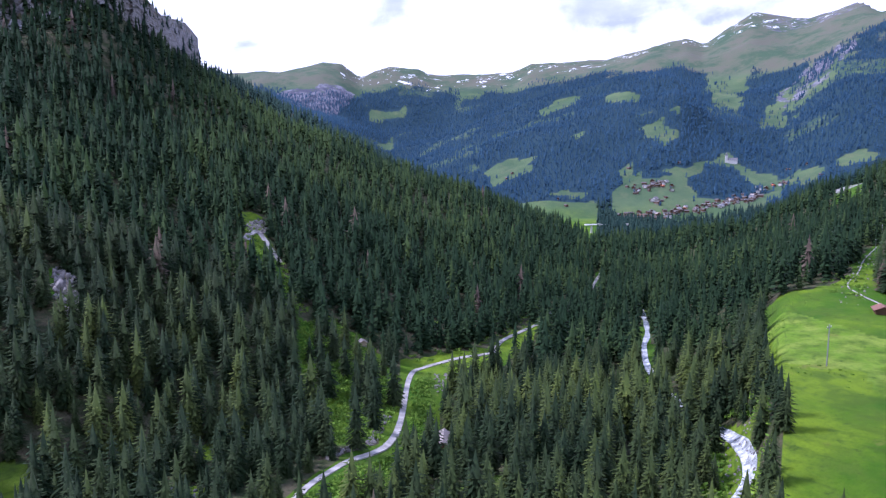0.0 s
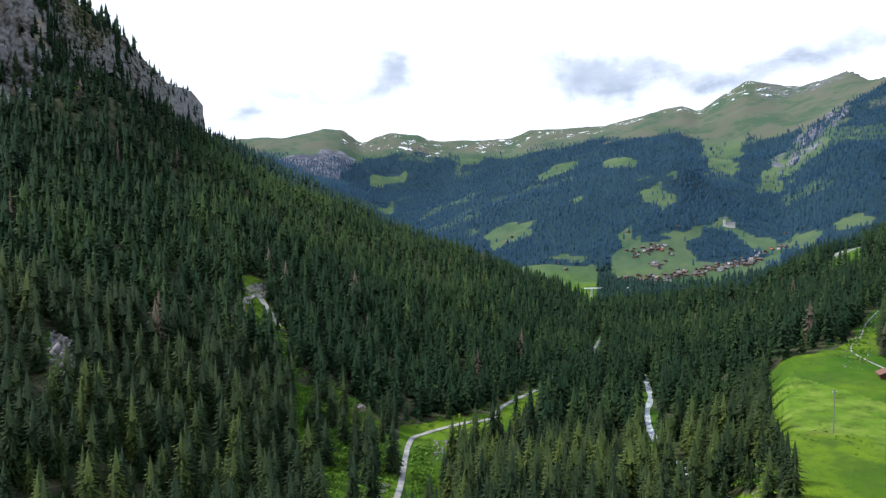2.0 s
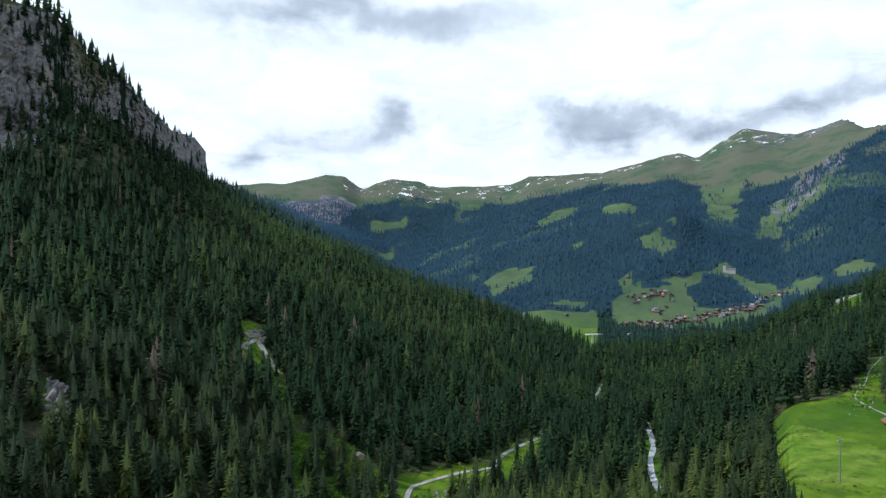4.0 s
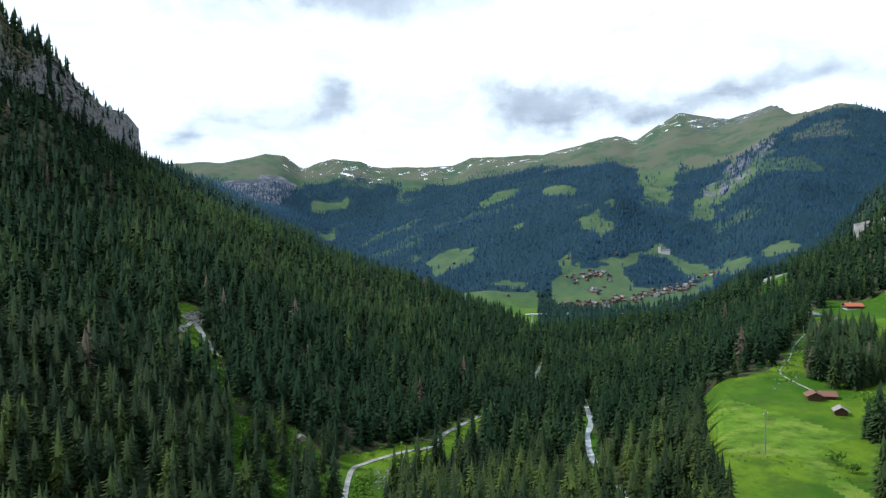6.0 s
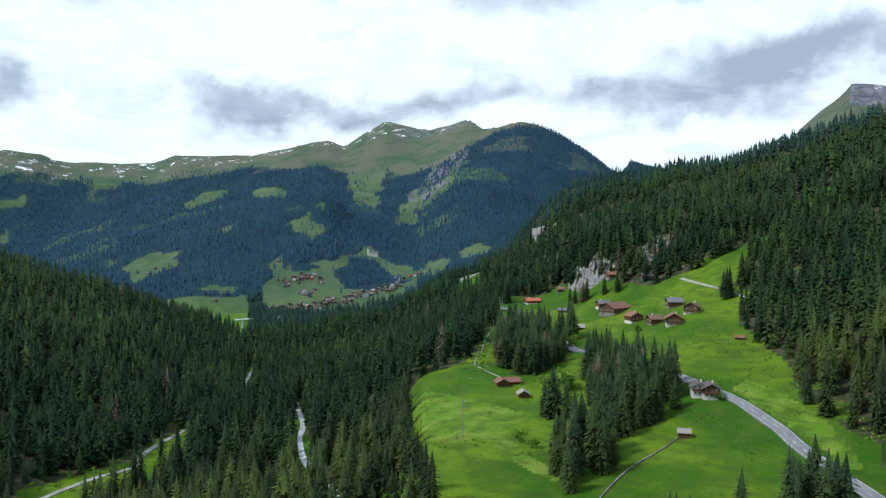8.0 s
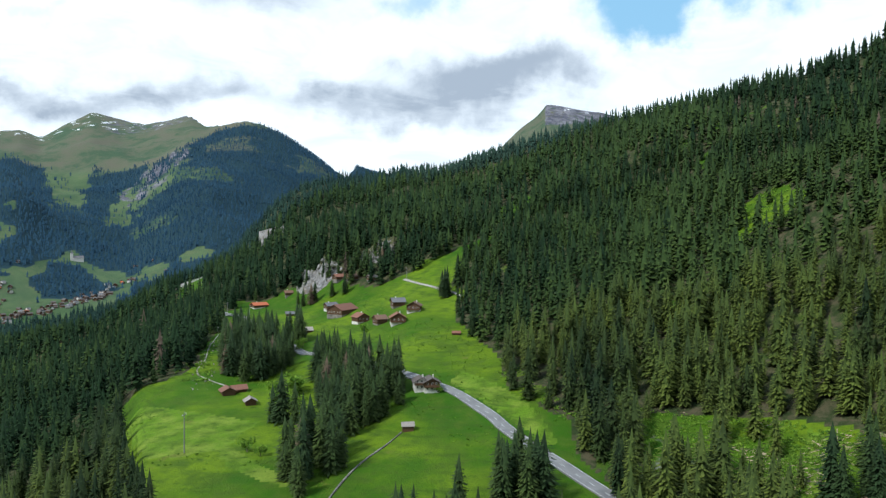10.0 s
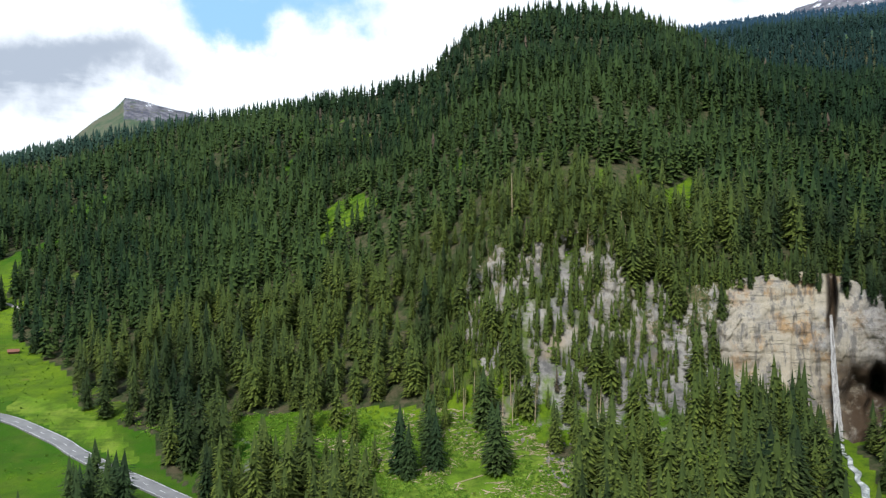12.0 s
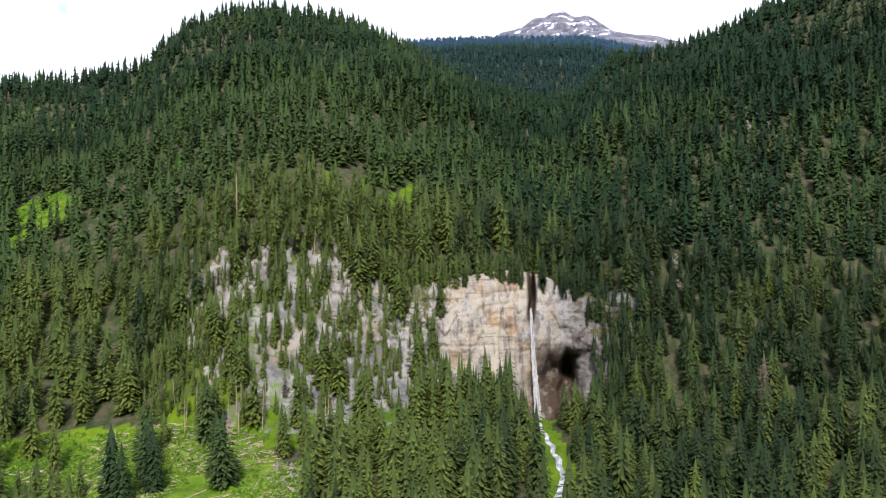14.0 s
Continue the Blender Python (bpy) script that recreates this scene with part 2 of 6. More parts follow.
def make_relief():
    a, r = BEARING_STEPS, RANGE_STEPS
    dist, high = [np.zeros(len(a))], [np.full(len(a), -104.0)]
    for line in LINES:
        b, d, z = np.array(line).T
        dist.append(np.interp(a, b, d))
        high.append(np.interp(a, b, z))
    dist, high = np.array(dist), np.array(high)
    z = np.array([np.interp(r, dist[:, i], high[:, i]) for i in range(len(a))])
    near = np.clip((1000 - r) / 150, 0, 1)[None, :]
    soft = smooth_rows(z, 3, 1) * near + z * (1 - near)
    crisp = np.clip((r - 3500) / 300, 0, 1)[None, :]
    soft = smooth_rows(soft, 1, 0) * (1 - crisp) + soft * crisp
    # cliffs stay sharp
    keep = np.exp(-((a - 98) / 17) ** 4)[:, None] * np.exp(-((r - 325) / 60) ** 4)[None, :]
    z = soft * (1 - keep) + smooth_rows(z, 1, 0) * keep
    x, y = np.sin(np.radians(a))[:, None] * r, np.cos(np.radians(a))[:, None] * r
    rough = np.clip((r - 150) / 900, 0, 1)[None, :] * np.clip((2600 - r) / 600 + 1, 1.0, 1)
    # spurs and gullies on the flanks, none at the foot and at the crest
    foot, crest = np.where(a < 22, dist[5], dist[6] + 20)[:, None], dist[7][:, None]
    flank = np.clip((r[None, :] - foot) / 160, 0, 1) * np.clip((crest - r[None, :]) / 200, 0, 1)
    z = z + (np.abs(ripple(x, y, 210, 3, 3)) - 0.25) * 46 * flank + ripple(x, y, 70, 3, 1) * 5 * flank
    z = z + ripple(x, y, 160, 4) * (2.0 + 7.0 * rough) + ripple(x, y, 900, 3, 1) * 55 * np.clip((r - 1900) / 900, 0, 1) * np.clip((4000 - r) / 500, 0.0, 1)
    z = z + ripple(x, y, 420, 5, 2) * 16 * np.clip((r - 1900) / 900, 0, 1) + np.abs(ripple(x, y, 700, 4, 0)) * -75 * np.clip((r - 2000) / 500, 0, 1) * np.clip((4000 - r) / 400, 0, 1)
    z = z + ripple(x, y, 170, 4, 3) * 34 * (np.clip((r - 3400) / 300, 0, 1)[None, :] * np.clip((a - 101) / 3, 0, 1)[:, None])
    # broken crests and spurs of the high alps
    high_land = np.clip((r - 3300) / 500, 0, 1)[None, :]
    z = z + (0.35 - np.abs(ripple(x, y, 330, 5, 3)) * 1.3) * 17 * high_land + ripple(x, y, 130, 4, 2) * 9 * high_land
    z = z + (0.35 - np.abs(ripple(x * 1.3, y * 0.7, 520, 4, 1))) * 60 * (np.clip((r - 2050) / 300, 0, 1) * np.clip((3300 - r) / 300, 0, 1))[None, :]
    return x, y, z + EYE


GX, GY, GZ = make_relief()


def ground_at(x, y):
    x, y = np.asarray(x, float), np.asarray(y, float)
    b, r = np.degrees(np.arctan2(x, y)), np.hypot(x, y)
    i = np.clip(np.searchsorted(BEARING_STEPS, b) - 1, 0, len(BEARING_STEPS) - 2)
    j = np.clip(np.searchsorted(RANGE_STEPS, r) - 1, 0, len(RANGE_STEPS) - 2)
    u = np.clip((b - BEARING_STEPS[i]) / (BEARING_STEPS[i + 1] - BEARING_STEPS[i]), 0, 1)
    v = np.clip((r - RANGE_STEPS[j]) / (RANGE_STEPS[j + 1] - RANGE_STEPS[j]), 0, 1)
    return (GZ[i, j] * (1 - u) + GZ[i + 1, j] * u) * (1 - v) + (GZ[i, j + 1] * (1 - u) + GZ[i + 1, j + 1] * u) * v


def polar(bearing, distance):
    return math.sin(radians(bearing)) * distance, math.cos(radians(bearing)) * distance


# ---- land cover: open grass (0) to closed forest (1) by plan shapes ----
def inside(x, y, corners):
    """True where the plan points lie inside a polygon of (bearing, distance) corners."""
    pts = [polar(*c) for c in corners]
    hit = np.zeros(np.shape(x), bool)
    for (x0, y0), (x1, y1) in zip(pts, pts[1:] + pts[:1]):
        if y0 != y1:
            hit ^= ((y0 > y) != (y1 > y)) & (x < (x1 - x0) * (y - y0) / (y1 - y0) + x0)
    return hit


MEADOWS = [
    # the terrace with the farms
    [(26.3, 205), (26.2, 260), (24.8, 356), (24.2, 445), (28.4, 458), (30.5, 538), (31.2, 665), (32.2, 770), (36, 760), (39, 700), (43, 650), (46.2, 650),
     (47.2, 665), (49.6, 690), (52.2, 735), (52.9, 715), (50.2, 650), (49.0, 590), (48.9, 560), (48.9, 508), (50.6, 460), (52.4, 410), (52.6, 364), (55.3, 338), (57.7, 322), (58.4, 290), (60.3, 268), (61, 225), (45, 195)],
    # cleared strip under the cliffs
    [(74.5, 312), (77.5, 309), (79.3, 293), (85, 291), (87.4, 285), (88.6, 268), (89.6, 250), (89, 188), (75, 188), (74, 280)],
    # scars on the shaded flank
    [(-28.4, 336), (-28.6, 385), (-26.8, 380), (-27.0, 334)], [(-24, 236), (-21.5, 262), (-18.8, 252), (-20.5, 226)],
    [(-15.7, 490), (-15.6, 585), (-13.7, 600), (-13.5, 500)],
    # verges of the gravel road
    [(-14, 205), (-11.5, 243), (-8.2, 272), (-5.4, 292), (-4.2, 330), (-3.4, 430), (0.7, 446), (4, 465), (7.6, 548), (8.2, 552), (7.4, 490), (5.0, 428), (2.5, 398), (0.5, 385),
     (-0.8, 330), (-1.5, 290), (-3.5, 255), (-7, 228), (-11, 198)],
    # stream bed
    [(15.5, 540), (16.3, 540), (16.5, 470), (16.7, 415), (16.0, 385), (15.5, 400), (15.4, 470)], [(21.8, 322), (24.4, 296), (24.7, 245), (23.5, 205), (21.6, 210), (21.6, 250), (22.3, 285)],
    # pastures and openings on the sunny flank
    [(107.3, 338), (108.7, 326), (109.9, 305), (110.6, 250), (108.6, 240), (107.6, 300)], 
    [(37.2, 688), (36.9, 716), (40.2, 700), (39.8, 676)], [(27.7, 950), (28.2, 1110), (30.3, 1090), (30.0, 945)], [(-1.0, 330), (0.8, 330), (1.0, 268), (-0.5, 268)],
    # village floor and its slopes
    [(13.1, 1660), (13.7, 1570), (17, 1560), (20.5, 1640), (23.5, 1760), (24.8, 1850), (24.3, 1990), (22.6, 2080), (21.5, 2120), (19.6, 2060), (18.2, 1960), (15.5, 1900), (13.4, 1850)],
    [(3.2, 2028), (5.2, 2144), (7.4, 2112), (7.2, 1990), (4.3, 1890)], [(13.4, 1916), (15.3, 1985), (14.9, 1848), (13.8, 1810)],
    [(23, 2096), (23.7, 1952), (26.3, 1985), (27.4, 1970), (27, 1895), (24.1, 1900)], [(27.7, 2008), (30.2, 2045), (30.4, 1990), (28.1, 1930)],
    [(19.1, 2008), (21.3, 2180), (21.8, 2132), (19.5, 1960)], [(7.8, 1795), (9.8, 1818), (11.6, 1796), (10.4, 1774)],
    # alpine clearings on the far side
    [(7.4, 2720), (8.9, 2800), (10.8, 2810), (10.4, 2640), (7.8, 2610)], [(12.5, 2644), (14.4, 2560), (14.4, 2470), (12.8, 2520)],
    [(15.1, 2228), (15.9, 2290), (17.3, 2200), (17.1, 2110), (15.9, 2170)], [(17.0, 2330), (17.8, 2360), (17.6, 2280)], [(10.2, 2190), (11.6, 2230), (11.2, 2160)], [(1.5, 2500), (2.6, 2560), (3.0, 2470)],
    [(19.0, 4300), (19.5, 3504), (19.9, 3124), (20.7, 2736), (21.6, 2700), (22.2, 2800), (22.4, 3320), (23.4, 3700), (24.6, 4300)],
    [(-5.8, 3700), (-3, 3770), (-2, 3730), (-3, 3680), (-5.4, 3650)], [(-5.2, 3240), (-3, 3520), (-3.6, 3420), (-4.1, 3200)],
]
# young growth, broken shelf and glades on the sunny flank, foot of the cliffs
YOUNG = [
    [(-11.6, 318), (-11.4, 425), (-9, 455), (-5.5, 434), (-3.8, 402), (-4.3, 312), (-6.4, 284), (-9.4, 288)], [(-13.3, 535), (-12.2, 470), (-10.8, 425), (-12.0, 425), (-13.4, 475)],
    [(50.6, 820), (52, 872), (54.3, 935), (57.4, 890), (55.9, 832), (53.2, 770), (52.2, 800)], [(69.4, 590), (71, 612), (73, 615), (74.8, 556), (73.5, 533), (71.4, 545), (70.2, 512), (69.5, 528)],
    [(94.0, 446), (95.0, 452), (95.3, 420), (94.2, 416)], [(95.8, 433), (98.4, 490), (98.8, 451), (96.6, 392)], [(68.2, 880), (69.2, 965), (69.9, 955), (68.9, 870)],
    [(78, 316), (83, 311), (90, 309), (97, 318), (97, 300), (90, 282), (83, 286), (78, 300)],
    [(45.4, 655), (49.2, 630), (52.6, 705), (53.0, 725), (49.6, 668), (46, 680)],
]


BROKEN_SLOPE = [(22.2, 2444), (24.1, 2928), (26.5, 3300), (29, 3300), (28.5, 3004), (25.6, 2588), (23.7, 2400)]
# woods that stand inside the open land
WOODS = [[(18.5, 1850), (19.2, 1800), (21.8, 1800), (23.6, 1880), (22.6, 1990), (21.4, 2050), (19.9, 2030)], [(10.5, 1650), (12.6, 1600), (13.3, 1700), (12.8, 1860), (11, 1800)],
         [(15.6, 1880), (17.0, 1865), (17.8, 1910), (16, 1940)]]


# paler grass: the felled strip first, then mown meadow patches
PALE_GRASS = [[(74.5, 312), (79, 293), (85, 290), (88, 270), (89, 240), (75, 240)], [(24.4, 399), (25.7, 319), (28.0, 314), (30.9, 318), (31.5, 297), (33.8, 277), (36.0, 268), (36.6, 276), (34.1, 292), (31.8, 322), (32.5, 338), (34.0, 354), (32.2, 362), (28.3, 383), (25.4, 406)],
        [(49.5, 395), (51.5, 380), (54, 352), (55.8, 326), (57, 300), (55.8, 300), (53.5, 325), (51, 352), (48.6, 378)], [(38, 470), (40.5, 455), (44, 440), (45, 418), (42.5, 440), (39, 452)]]


# ways on the ground by bearing and distance
GRAVEL_ROAD = [(-16, 190), (-11.8, 238), (-8.6, 262), (-5.8, 281), (-4.4, 298), (-3.55, 327), (-2.7, 402), (-1.6, 419), (0.7, 434), (3.9, 453), (4.8, 480), (7.7, 536), (9.0, 592),
               (10.6, 640), (11.65, 660), (11.85, 712), (12.4, 790)]
MAIN_ROAD = [(30.2, 760), (31.7, 700), (32.7, 684), (33.5, 638), (34.5, 582), (37, 490), (38, 478), (42, 430), (45.1, 392), (47.1, 376), (49.3, 360), (51.7, 333), (53, 316), (55.3, 294), (58.2, 274), (62, 250), (68, 215)]
FARM_LANE = [(45.0, 640), (46.2, 611), (47.6, 588), (49.0, 563), (49.6, 540)]
TRACK = [(31.4, 425), (30.2, 440), (29.4, 462), (30.0, 500), (30.3, 540), (31.0, 600)]
FLANK_TRACK = [(-15.2, 525), (-14.9, 540), (-14.3, 552), (-13.5, 530), (-12.6, 507)]
STREAM = [(12.6, 900), (14.6, 700), (15.6, 600), (16.05, 525), (15.8, 471), (16.3, 427), (18.5, 365), (21.5, 318), (23.1, 288), (23.9, 258), (23.2, 244), (21, 228), (24, 190), (40, 150)]
CREEK = [(108.1, 332), (108.25, 322), (108.75, 316), (108.8, 309), (109.25, 303), (109.2, 297), (109.65, 291), (109.7, 284), (110.0, 270), (108, 235), (100, 190), (80, 150), (40, 150)]


def curve_points(way, gap):
    """Evenly spaced plan points on a smooth line through a way's corners."""
    p = np.array([polar(*c) for c in way])
    p = np.vstack([2 * p[0] - p[1], p, 2 * p[-1] - p[-2]])
    out = []
    for a, b, c, d in zip(p, p[1:], p[2:], p[3:]):
        n = max(2, int(np.hypot(*(c - b)) / gap))
        for k in range(n):
            f = k / n
            out.append(0.5 * (2 * b + (c - a) * f + (2 * a - 5 * b + 4 * c - d) * f * f + (3 * b - a - 3 * c + d) * f ** 3))
    return np.array(out)


def near_way(x, y, way, reach):
    hit = np.zeros(np.shape(x), bool)
    for px, py in curve_points(way, reach * 0.8):
        hit |= (x - px) ** 2 + (y - py) ** 2 < reach * reach
    return hit


def forest_density(x, y):
    b, r = np.degrees(np.arctan2(x, y)), np.hypot(x, y)
    wob = ripple(x, y, 60, 3, 3) * np.clip(r / 60, 0, 30)
    drift = 42 * np.clip((r - 1400) / 500, 0, 1)
    wx, wy = x + wob * 0.6 + drift * ripple(x, y, 150, 4, 2), y - wob * 0.5 + drift * ripple(x, y, 150, 4, 1)
    open_land = np.zeros(np.shape(x), bool)
    for m in MEADOWS:
        open_land |= inside(wx, wy, m)
    for m in WOODS:
        open_land &= ~inside(wx, wy, m)
    far = r > 1500
    if np.any(r < 900):
        close = r < 950
        for way, reach in ((MAIN_ROAD, 8), (GRAVEL_ROAD, 4), (STREAM, 2.6), (CREEK, 6), (FARM_LANE, 5), (TRACK, 4), (FLANK_TRACK, 2)):
            open_land[close] |= near_way(x[close], y[close], way, reach)
    z = ground_at(x, y) - EYE
    tree_line = np.interp(b, [-15, -5.8, -1, 3, 7.4, 11.7, 17.5, 19.5, 22, 24, 27, 29.5, 31.5, 38, 44, 52, 60, 80, 90], [250, 258, 279, 276, 304, 322, 361, 330, 330, 330, 330, 430, 560, 520, 400, 330, 330, 420, 640])
    # the wood thins out towards the tree line and stands in single trees on the pastures
    above = z - tree_line - 75 * ripple(x, y, 300, 5, 1)
    clumps = ripple(x, y, 110, 3, 2)
    sparse = np.where(far, np.clip(0.03 + 0.5 * (clumps - 0.28), 0.02, 0.5), 0.0)
    cover = np.where(open_land, sparse, 1.0)
    cover = np.where(far, np.minimum(cover, np.clip(0.55 - above / 45 + clumps, 0.0, 1.0) * np.clip(1 - above / 130, 0, 1)), cover)
    cover = np.where(far & (ripple(x, y, 240, 4, 0) > 0.3), np.minimum(cover, 0.5), cover)
    cover = np.where((b > 70) & (b < 107) & (r > 343) & (r < 600), np.minimum(cover, 0.62 + 0.35 * (ripple(x, y, 50, 2, 0) > 0.1)), cover)
    for m in YOUNG:
        cover = np.where(inside(wx, wy, m), np.minimum(cover, 0.28), cover)
    # small gaps everywhere, thin wood on the broken rock slope, on the cliffs and along the felled strip
    cover = np.where((ripple(x, y, 38, 3, 2) > 0.5) & (r < 1800) & (b < 104), np.minimum(cover, 0.45), cover)
    cover = np.where(inside(wx, wy, BROKEN_SLOPE), np.minimum(cover, np.where(ripple(b * 60, r * 0.25, 30, 3, 1) > 0.05, 0.85, 0.12)), cover)
    hair = ripple(x, y, 16, 3, 1) * 9
    wall = inside(x + hair, y + hair, [(78, 300), (83, 296), (95, 301), (103, 318), (108, 334), (114, 328), (117, 345), (114, 362), (108, 366), (103, 358), (95, 352), (85, 352), (79, 392)])
    bare = inside(x + hair * 0.6, y + hair, [(101.4, 322), (104, 327), (106.4, 332), (107.2, 334), (111, 332), (111.6, 350), (107, 362), (101.6, 350)])
    strip = inside(x, y, [(63.5, 326), (69, 322), (74.5, 316), (74.5, 276), (63.5, 280)])
    front = inside(x, y, [(61, 282), (66, 279), (74.3, 272), (74.3, 236), (61, 236)])
    slab = inside(x + hair, y, [(-31.5, 872), (-29, 884), (-26.6, 905), (-26.4, 890), (-28.6, 862), (-31.5, 846)])
    cover = np.where(wall, np.minimum(cover, 0.5), cover)
    cover = np.where(inside(x, y, [(68, 327), (76, 319), (79.6, 313), (80.4, 348), (68, 356)]), np.maximum(cover, 0.95), cover)
    cover = np.where(strip, np.minimum(cover, 0.13), np.where(front, np.maximum(cover, 0.9), cover))
    dip = (r > 700) & (r < 1750) & (r > np.interp(b, *np.array(LINES[6]).T[:2]) + 70) & ~((b > 12) & (b < 27)) & ~((b > 96) & (b < 116))
    return np.where(bare | dip | slab, 0.0, cover)

# ---- materials ----
def material(name, build):
    m = bpy.data.materials.new(name)
    m.use_nodes = True
    t = m.node_tree
    t.nodes.clear()
    out = node(t, "ShaderNodeOutputMaterial")
    t.links.new(build(t), out.inputs[0])
    return m


def surface(t, colour, rough=0.9, bump=None, amount=0.5, distance=0.3, spec=0.25):
    p = node(t, "ShaderNodeBsdfPrincipled", {"Roughness": rough, "Specular IOR Level": spec})
    if isinstance(colour, bpy.types.NodeSocket):
        t.links.new(colour, p.inputs["Base Color"])
    else:
        p.inputs["Base Color"].default_value = (*colour, 1)
    if bump is not None:
        b = node(t, "ShaderNodeBump", {"Height": bump, "Strength": amount, "Distance": distance})
        t.links.new(b.outputs[0], p.inputs["Normal"])
    return p.outputs[0]


def world_place(t):
    return node(t, "ShaderNodeNewGeometry").outputs["Position"]


def grain(t, scale, detail=6.0, rough=0.6, where=None):
    return node(t, "ShaderNodeTexNoise", {"Vector": where or world_place(t), "Scale": scale, "Detail": detail, "Roughness": rough}).outputs[0]


def grass_colour(t):
    pale_grass = calc(t, "ADD", node(t, "ShaderNodeAttribute", attribute_name="pale_grass").outputs["Fac"], calc(t, "MULTIPLY", calc(t, "SUBTRACT", grain(t, 0.12, 6), 0.5), 0.5))
    base = blend(t, step(t, grain(t, 0.011, 7), 0.42, 0.60), (0.034, 0.100, 0.004), (0.125, 0.198, 0.008))
    base = blend(t, step(t, pale_grass, 0.35, 0.6), base, blend(t, step(t, grain(t, 0.06, 7), 0.4, 0.62), (0.110, 0.205, 0.012), (0.175, 0.245, 0.030)))
    base = blend(t, step(t, grain(t, 0.11, 6), 0.4, 0.7), base, (0.066, 0.118, 0.010))
    base = blend(t, step(t, grain(t, 0.045, 8, 0.7), 0.62, 0.72), base, (0.128, 0.145, 0.026))
    steps = node(t, "ShaderNodeMapping", {"Vector": world_place(t), "Scale": (0.03, 0.03, 0.9)}).outputs[0]
    base = blend(t, calc(t, "MULTIPLY", step(t, grain(t, 1.0, 4, 0.6, steps), 0.5, 0.66), 0.55), base, (0.040, 0.078, 0.009))
    base = blend(t, calc(t, "MULTIPLY", step(t, grain(t, 0.22, 8, 0.75), 0.58, 0.68), 0.6), base, (0.026, 0.058, 0.008))
    return blend(t, calc(t, "MULTIPLY", step(t, grain(t, 0.9, 4), 0.45, 0.8), 0.5), base, (0.034, 0.078, 0.007))


def ground_material(t):
    forest = node(t, "ShaderNodeAttribute", attribute_name="forest").outputs["Fac"]
    stone = node(t, "ShaderNodeAttribute", attribute_name="stone").outputs["Fac"]
    snow = node(t, "ShaderNodeAttribute", attribute_name="snow").outputs["Fac"]
    floor = blend(t, step(t, grain(t, 0.16, 8, 0.7), 0.4, 0.62), (0.028, 0.045, 0.014), (0.085, 0.075, 0.042))
    rock = blend(t, step(t, grain(t, 0.05, 9, 0.75), 0.40, 0.62), (0.11, 0.108, 0.105), (0.34, 0.325, 0.30))
    rock = blend(t, step(t, grain(t, 0.018, 6), 0.52, 0.66), rock, (0.30, 0.24, 0.16))
    rock = blend(t, step(t, node(t, "ShaderNodeAttribute", attribute_name="alp_haze").outputs["Fac"], 0.4, 0.9), rock, blend(t, step(t, grain(t, 0.02, 9, 0.75), 0.4, 0.62), (0.062, 0.064, 0.084), (0.175, 0.172, 0.19)))
    edge = calc(t, "ADD", forest, calc(t, "MULTIPLY", calc(t, "SUBTRACT", grain(t, 0.05, 6), 0.5), 0.6))
    alp_haze = node(t, "ShaderNodeAttribute", attribute_name="alp_haze").outputs["Fac"]
    # pasture greens, greyed with some distance haze
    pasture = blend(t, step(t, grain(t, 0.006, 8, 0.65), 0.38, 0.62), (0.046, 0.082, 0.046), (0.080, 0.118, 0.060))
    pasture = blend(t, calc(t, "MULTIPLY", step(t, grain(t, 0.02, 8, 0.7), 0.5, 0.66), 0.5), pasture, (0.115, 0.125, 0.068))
    pasture = blend(t, calc(t, "MULTIPLY", step(t, alp_haze, 0.93, 1.15), step(t, grain(t, 0.006, 10, 0.75), 0.37, 0.60)), pasture, (0.100, 0.100, 0.070))
    # far forest floor: blue distance haze put into its colour
    floor = blend(t, step(t, alp_haze, 0.0, 0.5), floor, (0.018, 0.042, 0.052))
    colour = blend(t, step(t, edge, 0.35, 0.65), blend(t, alp_haze, grass_colour(t), pasture), floor)
    bare = calc(t, "ADD", stone, calc(t, "MULTIPLY", calc(t, "SUBTRACT", grain(t, 0.03, 8, 0.7), 0.5), 1.4))
    colour = blend(t, step(t, bare, 0.4, 0.6), colour, rock)
    white = calc(t, "ADD", snow, calc(t, "MULTIPLY", calc(t, "SUBTRACT", grain(t, 0.016, 9, 0.75), 0.5), 2.2))
    colour = blend(t, step(t, white, 0.55, 0.65), colour, (0.82, 0.84, 0.88))
    return surface(t, colour, 0.95, grain(t, 0.3, 10, 0.75), 0.8, 1.4, 0.1)


def needles_material(t):
    tint = node(t, "ShaderNodeAttribute", attribute_name="tint").outputs["Fac"]
    # low tints also carry the painted shade of the left flank
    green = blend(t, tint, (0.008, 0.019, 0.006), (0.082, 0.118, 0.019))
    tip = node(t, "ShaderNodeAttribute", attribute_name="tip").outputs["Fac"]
    # pale new shoots outside; shade between the boughs painted dark inside
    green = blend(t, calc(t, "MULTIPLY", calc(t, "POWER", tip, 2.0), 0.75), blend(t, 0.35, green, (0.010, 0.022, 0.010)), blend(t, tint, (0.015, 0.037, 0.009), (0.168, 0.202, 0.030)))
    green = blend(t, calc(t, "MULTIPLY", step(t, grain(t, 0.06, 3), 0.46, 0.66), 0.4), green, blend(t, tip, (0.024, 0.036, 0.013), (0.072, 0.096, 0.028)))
    green = blend(t, step(t, tint, 0.97, 0.985), green, (0.088, 0.068, 0.048))
    green = blend(t, calc(t, "MULTIPLY", step(t, grain(t, 0.5, 3), 0.4, 0.7), 0.5), green, (0.024, 0.042, 0.012))
    return surface(t, green, 0.85, None, spec=0.15)


